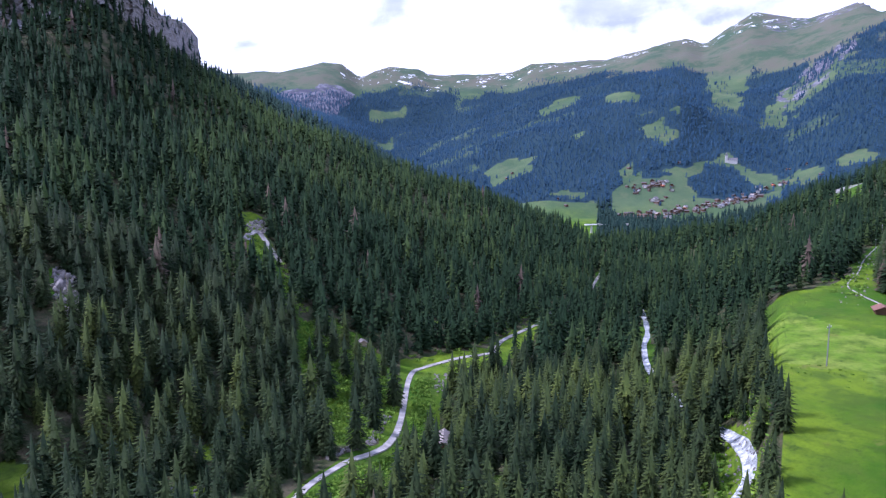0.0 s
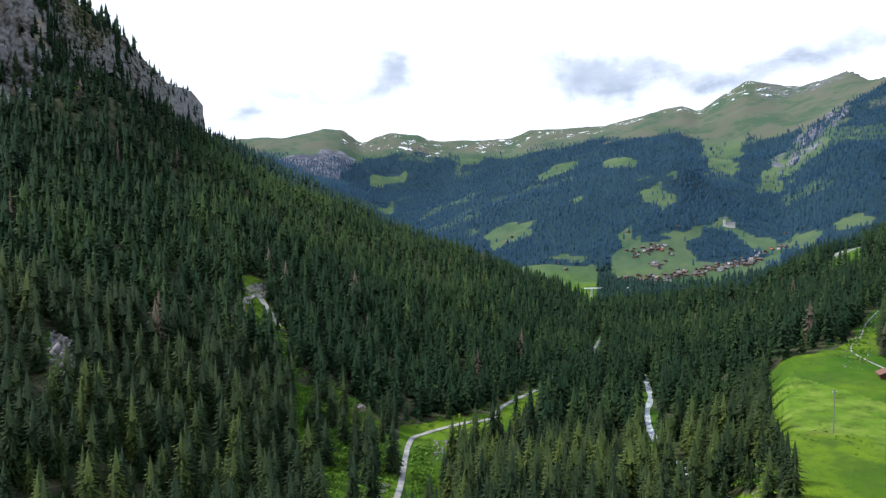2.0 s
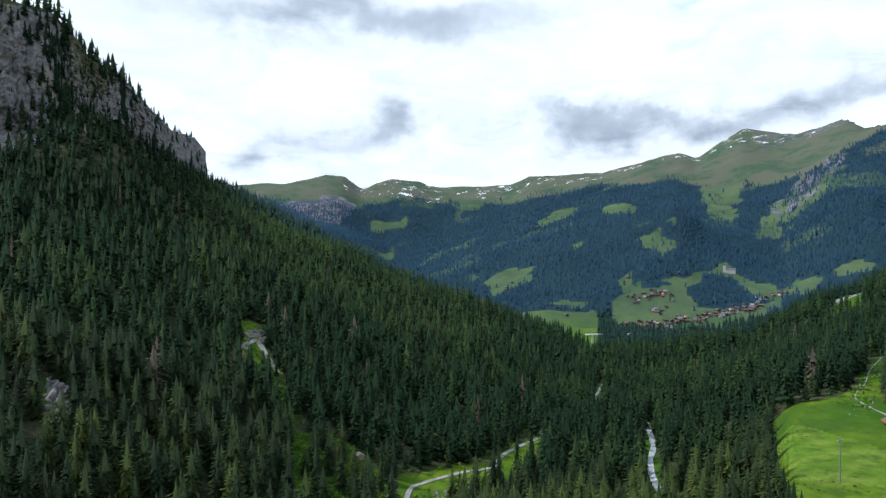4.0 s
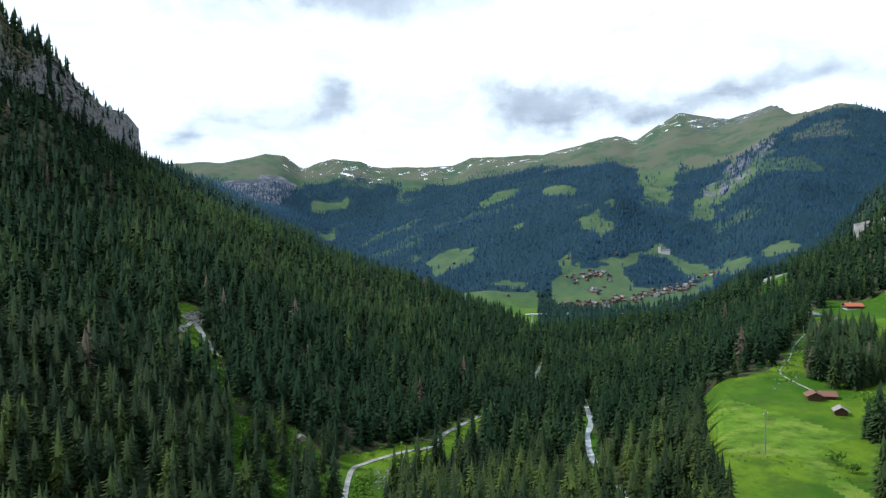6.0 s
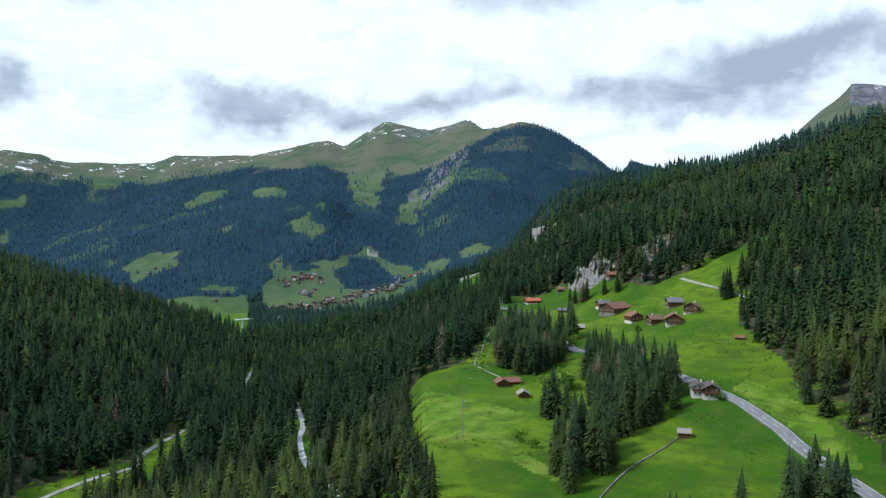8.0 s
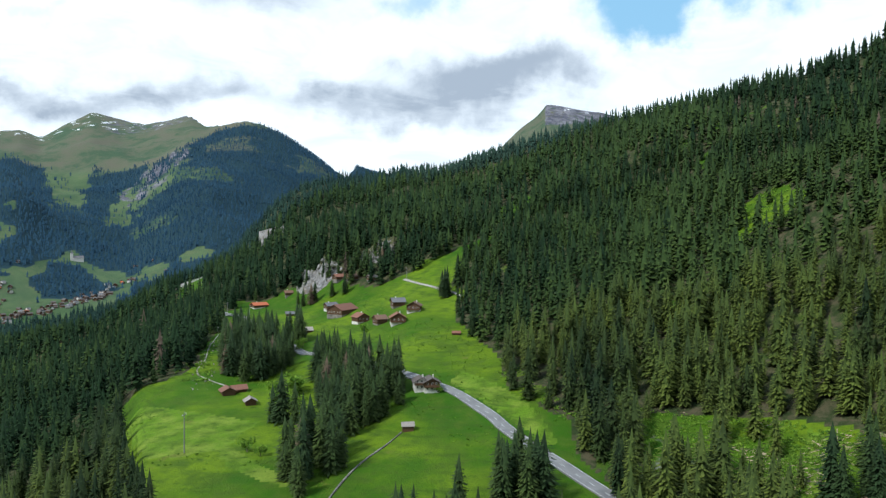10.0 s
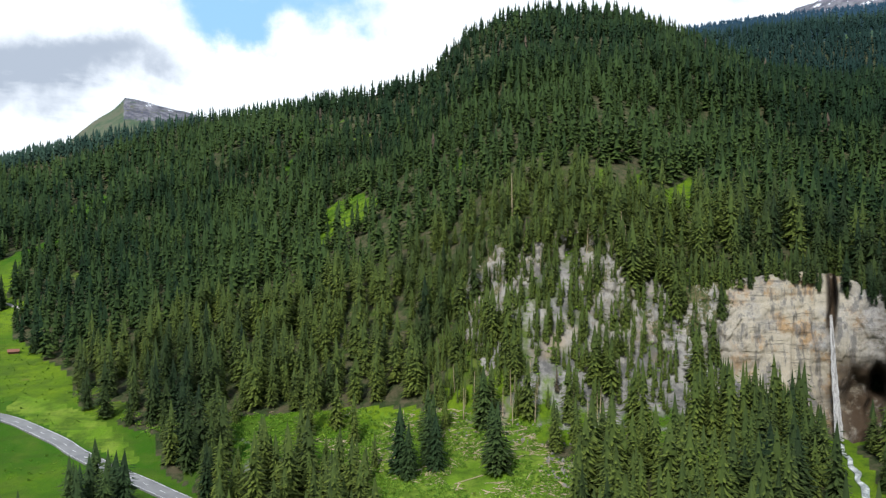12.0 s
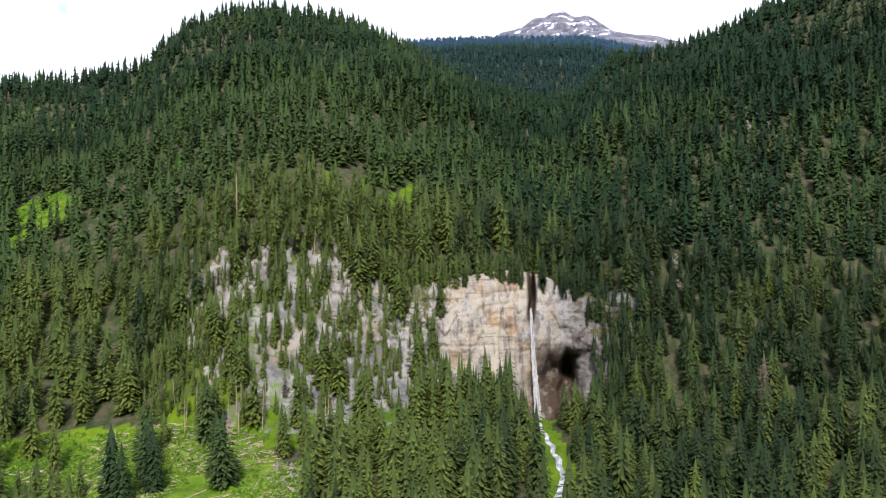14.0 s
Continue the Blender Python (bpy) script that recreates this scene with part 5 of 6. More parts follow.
def place_single_spruces():
    rs = np.random.RandomState(21)
    spots = []
    for corners, gap, chance in [
            ([(30.9, 440), (33.2, 425), (36.0, 445), (37.2, 520), (36.2, 560), (31.4, 560)], 7.0, 0.95),
            ([(38.0, 425), (38.5, 355), (40.8, 318), (42.5, 330), (44.6, 342), (45.3, 375), (44.6, 398), (39.2, 450)], 6.8, 0.95),
            ([(35.4, 262), (38.6, 258), (40.2, 280), (39.4, 318), (38.2, 318), (37, 300), (35.6, 300)], 6.5, 0.8),
            ([(52.6, 275), (54.9, 270), (56.5, 240), (52, 238)], 6.5, 0.85),
            ([(43, 225), (47.5, 245), (52, 240), (50, 215), (44, 210)], 8.0, 0.5),
            ([(75, 300), (77, 292), (77.5, 262), (74, 262)], 11, 0.35),
            ([(82.4, 292), (84.2, 294), (84.4, 252), (83, 255)], 9, 0.45),
            ([(89.2, 285), (93, 272), (93, 240), (90.5, 240)], 8, 0.5)]:
        p = np.array([polar(*c) for c in corners])
        gx, gy = np.meshgrid(np.arange(p[:, 0].min(), p[:, 0].max(), gap), np.arange(p[:, 1].min(), p[:, 1].max(), gap))
        x, y = gx.ravel() + rs.uniform(-0.4, 0.4, gx.size) * gap, gy.ravel() + rs.uniform(-0.4, 0.4, gx.size) * gap
        ok = inside(x, y, corners) & (rs.rand(len(x)) < chance) & ~near_way(x, y, MAIN_ROAD, 7.5)
        spots += list(zip(x[ok], y[ok]))
    for b, d in ((34.9, 352), (35.6, 350), (39.9, 296), (48.0, 572), (48.4, 566), (48.2, 560), (36.6, 345), (76.2, 268), (76.9, 262), (78.4, 287), (78.8, 281), (78.5, 272), (79.0, 266), (83.9, 258), (50.3, 462), (36.2, 548), (37.2, 690), (37.8, 684), (38.1, 686), (39.4, 676), (36.8, 702), (40.4, 668), (41.6, 690), (42.4, 692), (43.3, 690), (44.6, 688), (45.4, 690)):
        spots.append(polar(b, d))
    models = [spruce_model(50 + k, 26.0, 26.0 * w) for k, w in enumerate((1.5, 1.75, 1.4, 1.6))]
    for k, (x, y) in enumerate(spots[:300]):
        s = rs.uniform(0.62, 1.12)
        m = pose(x, y, float(ground_at(x, y)) - 0.2, 0, 0, rs.uniform(0, 360)) @ Matrix.Diagonal((s * rs.uniform(0.9, 1.15), s * rs.uniform(0.9, 1.15), s, 1))
        if k < 4:
            models[k].matrix_basis = m
        else:
            clone(models[k % 4], m)


place_single_spruces()


def leaf_cloud(seed, count, radius, leaf, squash=0.8, lift=0.0):
    """Leaf clumps as small tilted triangles pairs through an uneven round crown."""
    rs = np.random.RandomState(seed)
    verts, tris = [], []
    lobes = rs.randn(6, 3) * 0.42
    for _ in range(count):
        c = lobes[rs.randint(6)]
        d = rs.randn(3)
        d /= np.linalg.norm(d)
        p = (c + d * (0.35 + 0.25 * rs.rand())) * radius * np.array([1, 1, squash]) + np.array([0, 0, lift])
        u, w = rs.randn(3), rs.randn(3)
        u /= np.linalg.norm(u)
        w = np.cross(u, w)
        w /= np.linalg.norm(w)
        s = leaf * (0.6 + 0.8 * rs.rand())
        n = len(verts)
        verts += [p - u * s, p + w * s * 0.6, p + u * s, p - w * s * 0.6 + d * s * 0.4]
        tris += [(n, n + 1, n + 2), (n, n + 2, n + 3)]
    return np.array(verts), np.array(tris)


def broadleaf(bearing, distance, height, seed):
    root = new("broadleaf_tree")
    x, y = polar(bearing, distance)
    bm = cone_bm(0.035 * height, 0.015 * height, height * 0.55, 7)
    for k in range(4):
        limb = cone_bm(0.015 * height, 0.005 * height, height * 0.35, 5)
        bmesh.ops.transform(limb, matrix=Matrix.Translation((0, 0, height * (0.3 + 0.06 * k))) @ Euler((0.6, 0, k * 1.6)).to_matrix().to_4x4(), verts=limb.verts)
        me = bpy.data.meshes.new("limb")
        limb.to_mesh(me)
        limb.free()
        bm.from_mesh(me)
        bpy.data.meshes.remove(me)
    part("trunk", bm, BARK, root)
    v, t = leaf_cloud(seed, 700, height * 0.48, height * 0.055, 0.95, height * 0.55)
    crown = new("crown", triangle_mesh("crown", v, t, LEAVES))
    crown.parent = root
    root.location = (x, y, float(ground_at(x, y)) - 0.2)
    tagged(root, "light green round broadleaf tree in the meadow", "tree", group="broadleaf trees")


for spot in ((36.0, 392, 13, 1), (35.2, 378, 11, 2), (36.7, 400, 9, 3), (41.9, 508, 6.5, 4), (36.9, 498, 6, 5), (33.0, 312, 6, 6), (34.0, 306, 5, 7), (37.2, 505, 5.5, 8), (29.6, 560, 7, 9), (47.75, 362, 4.5, 10)):
    broadleaf(*spot)


def make_undergrowth():
    """Bushes and young spruces in the openings and along the wood's edge."""
    rs = np.random.RandomState(31)
    shapes = [leaf_cloud(60 + k, 30, 1.0, 0.30, 0.6, 0.3) for k in range(3)]
    all_v, all_t, base, made = [], [], 0, 0
    for corners, count, size in [
            ([(-11.4, 320), (-11.5, 430), (-9, 455), (-5.5, 430), (-3.8, 395), (-4.4, 315), (-6.4, 286), (-9.4, 290)], 1000, 1.5),
            ([(-12, 243), (-4.5, 300), (-3.6, 400), (-1, 395), (-1, 330), (-4, 255), (-9, 215)], 420, 1.5),
            ([(-3.4, 440), (9, 610), (12, 720), (10, 610), (3.5, 440), (-1, 400)], 300, 1.5),
            ([(73, 315), (80, 300), (88, 291), (93, 275), (93, 235), (76, 235), (72, 270)], 2400, 0.8), ([(63.5, 328), (74.5, 316), (74.5, 262), (63, 270)], 700, 0.9), ([(69.4, 590), (71, 612), (73, 615), (74.8, 556), (73.5, 533), (70.2, 512)], 200, 1.2), ([(57.5, 335), (63.5, 332), (63.5, 300), (60, 296)], 90, 1.1),
            ([(79, 330), (85, 300), (100, 312), (108, 340), (116, 335), (116, 355), (108, 362), (95, 350), (85, 346), (79, 385)], 700, 0.95), ([(84, 344), (95, 343), (103, 352), (107, 362), (115, 354), (115, 366), (107, 376), (103, 364), (95, 354), (84, 354)], 420, 0.95),
            ([(20, 330), (25, 320), (25.5, 235), (21, 225)], 260, 1.8),
            ([(-15.5, 520), (-15, 560), (-12, 500), (-10.5, 440), (-12.5, 440)], 160, 1.6),
            ([(107.2, 335), (109.4, 310), (110.4, 275), (108, 265), (107.2, 300)], 70, 0.8),
            ([(52.5, 415), (58.5, 330), (59.2, 318), (57.6, 322), (52, 385)], 70, 1.1),
            ([(27, 455), (31, 540), (30.5, 430)], 60, 1.2), ([(35, 400), (37.4, 400), (37.4, 350), (35, 350)], 40, 1.3)]:
        p = np.array([polar(*c) for c in corners])
        x, y = rs.uniform(p[:, 0].min(), p[:, 0].max(), count * 4), rs.uniform(p[:, 1].min(), p[:, 1].max(), count * 4)
        ok = inside(x, y, corners) & ~near_way(x, y, GRAVEL_ROAD, 4.5) & ~near_way(x, y, STREAM, 6) & ~near_way(x, y, CREEK, 4)
        if count > 1000:
            ok &= ripple(x, y, 13, 3, 2) > -0.12
        x, y = x[ok][:count], y[ok][:count]
        z = ground_at(x, y)
        for k in range(len(x)):
            v, t = shapes[rs.randint(3)]
            s, a = size * rs.uniform(0.5, 1.5), rs.rand() * 6.283
            c, d = math.cos(a), math.sin(a)
            all_v.append(np.stack([(v[:, 0] * c - v[:, 1] * d) * s + x[k], (v[:, 0] * d + v[:, 1] * c) * s + y[k], v[:, 2] * s + z[k]], -1))
            all_t.append(t + base)
            base += len(v)
    me = triangle_mesh("shrubs", np.concatenate(all_v), np.concatenate(all_t), LEAVES)
    tagged(new("shrubs", me), "bright green bushes and young growth in forest openings", "shrubs", kind="stuff")


make_undergrowth()


def make_rubble():
    """Loose stones below the cliffs, on scars and along the road bank."""
    rs = np.random.RandomState(41)
    verts, tris, base = [], [], 0
    ico = np.array([(1, 0, 0), (-1, 0, 0), (0, 1, 0), (0, -1, 0), (0, 0, 1), (0, 0, -1)], float)
    tri = np.array([(0, 2, 4), (2, 1, 4), (1, 3, 4), (3, 0, 4), (2, 0, 5), (1, 2, 5), (3, 1, 5), (0, 3, 5)])
    for corners, count, size in [
            ([(78, 308), (86, 293), (92, 290), (92, 280), (86, 280), (78, 292)], 130, 0.6), ([(88, 275), (91, 262), (90, 245), (87, 262)], 90, 0.8),
            ([(-15.6, 548), (-14.2, 585), (-13.4, 585), (-13.8, 548)], 160, 1.3), ([(-28.6, 350), (-28.4, 385), (-26.6, 380), (-26.8, 340)], 130, 1.8), ([(-28.4, 362), (-28.2, 380), (-27.2, 378), (-27.3, 360)], 16, 3.2),
            ([(-9.4, 270), (-5.6, 292), (-4.3, 335), (-4.9, 335), (-6.2, 296), (-9.8, 275)], 190, 1.0), ([(-1, 408), (1.5, 418), (1.5, 395), (-0.6, 380)], 90, 0.9),
            ([(-24, 250), (-21, 262), (-19, 245), (-22, 232)], 90, 1.1), ([(21.5, 310), (24.6, 300), (24.8, 240), (22.2, 236)], 150, 0.7),
            ([(123, 660), (125, 640), (125, 590), (123.4, 600)], 120, 1.5), ([(117.4, 440), (118.6, 430), (119.2, 400), (118.2, 405)], 80, 1.2),
            ([(27.5, 470), (30.5, 560), (31.5, 540), (30.5, 420), (29, 420)], 70, 0.8), ([(88.6, 360), (91, 358), (90.5, 345), (87.5, 347)], 110, 0.9)]:
        p = np.array([polar(*c) for c in corners])
        x, y = rs.uniform(p[:, 0].min(), p[:, 0].max(), count * 5), rs.uniform(p[:, 1].min(), p[:, 1].max(), count * 5)
        ok = inside(x, y, corners) & ~near_way(x, y, GRAVEL_ROAD, 3.5)
        x, y = x[ok][:count], y[ok][:count]
        z = ground_at(x, y)
        for k in range(len(x)):
            s = size * rs.uniform(0.4, 1.4) * np.array([1, 1, 0.7])
            q = ico * (0.7 + 0.5 * rs.rand(6, 1)) * s
            q = q @ np.array(Euler(rs.rand(3) * 3).to_matrix())
            verts.append(q + np.array([x[k], y[k], z[k] + 0.15 * size]))
            tris.append(tri + base)
            base += 6
    tagged(new("boulders", triangle_mesh("boulders", np.concatenate(verts), np.concatenate(tris), ROCK)), "broken grey stones scattered on scars and banks", "stones", kind="stuff")


make_rubble()


def make_tussocks():
    """Low tufts and weeds over the pasture."""
    rs = np.random.RandomState(47)
    x, y = rs.uniform(90, 520, 9000), rs.uniform(110, 620, 9000)
    ok = inside(x, y, MEADOWS[0]) & ~near_way(x, y, MAIN_ROAD, 5) & (ripple(x, y, 45, 3, 2) > 0.05)
    x, y = x[ok][:1000], y[ok][:1000]
    z = ground_at(x, y)
    shapes = [leaf_cloud(90 + k, 10, 0.5, 0.22, 0.6, 0.15) for k in range(3)]
    verts, tris, base = [], [], 0
    for k in range(len(x)):
        v, t = shapes[k % 3]
        verts.append(v * rs.uniform(0.6, 1.7) + np.array([x[k], y[k], z[k]]))
        tris.append(t + base)
        base += len(v)
    tagged(new("tussocks", triangle_mesh("tussocks", np.concatenate(verts), np.concatenate(tris), LEAVES)), "small dark green tufts scattered over the pasture", "grass tufts", kind="stuff")


make_tussocks()


def make_brushwood():
    """Cut branches and bark left on the felled strip."""
    rs = np.random.RandomState(43)
    corners = [(66, 326), (74, 316), (79, 304), (85, 294), (90, 276), (91, 245), (84, 240), (76, 262)]
    p = np.array([polar(*c) for c in corners])
    x, y = rs.uniform(p[:, 0].min(), p[:, 0].max(), 6000), rs.uniform(p[:, 1].min(), p[:, 1].max(), 6000)
    ok = inside(x, y, corners) & (ripple(x, y, 14, 2, 1) > 0.12)
    x, y = x[ok][:1500], y[ok][:1500]
    z, n = ground_at(x, y) + 0.25, len(x)
    a, length = rs.rand(n) * 6.283, rs.uniform(0.6, 2.6, n)
    u = np.stack([np.cos(a) * length, np.sin(a) * length, rs.uniform(-0.2, 0.35, n) * length], -1)
    w = np.stack([-np.sin(a), np.cos(a), 0.8 + 0 * a], -1) * rs.uniform(0.08, 0.22, n)[:, None]
    c = np.stack([x, y, z], -1)
    verts = np.stack([c - u, c + w, c + u, c - w], 1).reshape(-1, 3)
    k = np.arange(n)[:, None] * 4
    tris = np.concatenate([k + np.array([0, 1, 2]), k + np.array([0, 2, 3])])
    tagged(new("brushwood", triangle_mesh("brushwood", verts, tris, WOOD)), "pale cut branches and bark strewn over the slope", "brushwood", kind="stuff")


make_brushwood()


def make_logs():
    rs = np.random.RandomState(51)
    shared = None
    spots = [(b, d) for b, d in ((79.5, 288), (80.5, 283), (82, 280), (83.4, 276), (84.6, 282), (85.5, 270), (86.4, 276), (87, 262), (84.5, 262), (82.6, 266), (80.6, 270), (78.6, 300),
                                 (76.5, 304), (75.6, 298), (77.6, 296), (88, 280), (88.8, 268), (86.2, 255), (83.8, 252), (81.6, 256), (85.2, 287), (89.6, 262))]
    for b, d in spots:
        x, y = polar(b, d)
        if shared is None:
            root = new("felled_log")
            bm = cone_bm(0.2, 0.11, 10, 6, -5)
            part("stem", bm, WOOD, root)
            shared = tagged(root, "pale bare felled trunk lying on green slope", "log", group="felled logs")
            thing = shared
        turn, s = rs.uniform(0, 180), rs.uniform(0.5, 1.2)
        ux, uy = math.sin(radians(-turn)), math.cos(radians(-turn))
        rise = float(ground_at(x + ux * 3, y + uy * 3) - ground_at(x - ux * 3, y - uy * 3))
        tilt = math.degrees(math.atan2(rise, 6))
        m = pose(x, y, float(ground_at(x, y)) + 0.25, 0, 0, turn) @ pose(0, 0, 0, tilt - 90, 0, 0) @ Matrix.Diagonal((s, s, s, 1))
        if thing is not None:
            thing.matrix_basis = m
            thing = None
        else:
            clone(shared, m)
    # standing dead stems
    dead = None
    for b, d, h in ((81.2, 296, 13), (82.0, 300, 16), (84.9, 300, 15), (86.3, 302, 17), (86.9, 300, 14), (90.7, 345, 16), (93.3, 352, 18), (93.7, 350, 14), (85.0, 392, 24), (80.5, 310, 12), (89.4, 300, 13), (87.2, 340, 12), (-27.6, 362, 12), *zip(rs.uniform(79.5, 97, 16), rs.uniform(290, 302, 16), rs.uniform(9, 17, 16))):
        x, y = polar(b, d)
        if dead is None:
            dead = new("dead_trunk")
            part("stem", cone_bm(0.022, 0.006, 1, 6), WOOD, dead)
            for k in range(5):
                stub = part("branch", cone_bm(0.004, 0.0012, 0.075 - 0.008 * k, 4), WOOD, dead)
                stub.matrix_basis = pose(0, 0, 0.42 + 0.11 * k, 0, 0, 144 * k) @ pose(0, 0, 0, 98, 0, 0)
            tagged(dead, "bare grey dead trunk standing on the cliff", "dead tree", group="dead trunks")
            dead.matrix_basis = pose(x, y, float(ground_at(x, y)) - 0.3) @ Matrix.Diagonal((h * 0.8, h * 0.8, h, 1))
        else:
            clone(dead, pose(x, y, float(ground_at(x, y)) - 0.3, rs.uniform(-3, 3), rs.uniform(-3, 3), rs.uniform(0, 360)) @ Matrix.Diagonal((h * 0.8, h * 0.8, h, 1)))


make_logs()


# ---- houses ----
def box_bm(x0, x1, y0, y1, z0, z1):
    bm = bmesh.new()
    bmesh.ops.create_cube(bm, size=1, matrix=Matrix.Translation(((x0 + x1) / 2, (y0 + y1) / 2, (z0 + z1) / 2)) @ Matrix.Diagonal((x1 - x0, y1 - y0, z1 - z0, 1)))
    return bm


def gable_bm(w, d, z0, z1, ridge):
    """A block with gable ends at the front and the back; the ridge runs along y."""
    bm = bmesh.new()
    ends = []
    for y in (-d / 2, d / 2):
        ends.append([bm.verts.new(v) for v in ((-w / 2, y, z0), (w / 2, y, z0), (w / 2, y, z1), (0, y, ridge), (-w / 2, y, z1))])
    bm.faces.new(ends[0])
    bm.faces.new(ends[1][::-1])
    for k in range(5):
        bm.faces.new((ends[0][k], ends[1][k], ends[1][(k + 1) % 5], ends[0][(k + 1) % 5]))
    bmesh.ops.recalc_face_normals(bm, faces=bm.faces)
    return bm


def roof_bm(w, d, z1, ridge, over, thick, side):
    bm = bmesh.new()
    slope = (ridge - z1) / (w / 2)
    x1, ze = side * (w / 2 + over), z1 - slope * over
    ys = (-d / 2 - over, d / 2 + over)
    low = [bm.verts.new(v) for v in ((0, ys[0], ridge + 0.02), (x1, ys[0], ze + 0.02), (x1, ys[1], ze + 0.02), (0, ys[1], ridge + 0.02))]
    high = [bm.verts.new(v.co + Vector((0, 0, thick))) for v in low]
    bm.faces.new(low[::-1])
    bm.faces.new(high)
    for k in range(4):
        bm.faces.new((low[k], low[(k + 1) % 4], high[(k + 1) % 4], high[k]))
    bmesh.ops.recalc_face_normals(bm, faces=bm.faces)
    return bm


def house(name, label, category, group, w, d, eaves, ridge, base, roof, walls, lower, windows=3, chimney=True, balcony=True):
    """Upper walls on a lower storey, two roof slopes with eaves, windows, a door, a chimney and a balcony on the gable side."""
    root = new(name)
    if base > 0:
        part("lower_wall", box_bm(-w / 2 + 0.1, w / 2 - 0.1, -d / 2 + 0.1, d / 2 - 0.1, -2.0, base), lower, root, "pale lower storey")
    part("upper_wall", gable_bm(w, d, base if base > 0 else -2.0, eaves, ridge), walls, root)
    for side in (-1, 1):
        part("roof_slope", roof_bm(w, d, eaves, ridge, 0.9 if w > 5 else 0.5, 0.22, side), roof, root)
    if chimney:
        part("chimney", box_bm(w * 0.12, w * 0.12 + 0.7, d * 0.1, d * 0.1 + 0.7, ridge - 1.2, ridge + 0.9), PLASTER, root)
    for sy in (-1, 1):
        for k in range(windows):
            cx = (k - (windows - 1) / 2) * w / (windows + 0.4)
            for level in ([base + 1.3] if base > 0 else []) + ([0.3 + base * 0.35] if base > 1.8 else []):
                if level + 1.2 > ridge:
                    continue
                pane = part("window", box_bm(cx - 0.5, cx + 0.5, sy * (d / 2 + 0.0), sy * (d / 2 + 0.06), level, level + 1.15), PLASTER, root)
                part("pane", box_bm(cx - 0.38, cx + 0.38, sy * (d / 2 + 0.03), sy * (d / 2 + 0.09), level + 0.12, level + 1.03), GLASS, pane)
    part("door", box_bm(w / 2 - 0.02, w / 2 + 0.08, -0.5, 0.5, 0.0, min(2.0, eaves - 0.3)), TIMBER, root)
    if balcony:
        part("balcony", box_bm(-w / 2 + 0.2, w / 2 - 0.2, -d / 2 - 1.1, -d / 2 - 0.02, base + 0.0, base + 0.9), TIMBER, root)
    return tagged(root, label, category, group)


def put(ob, bearing, distance, turn, lift=0.0):
    x, y = polar(bearing, distance)
    ob.matrix_basis = pose(x, y, float(ground_at(x, y)) + lift - 0.7, 0, 0, turn)
    return ob


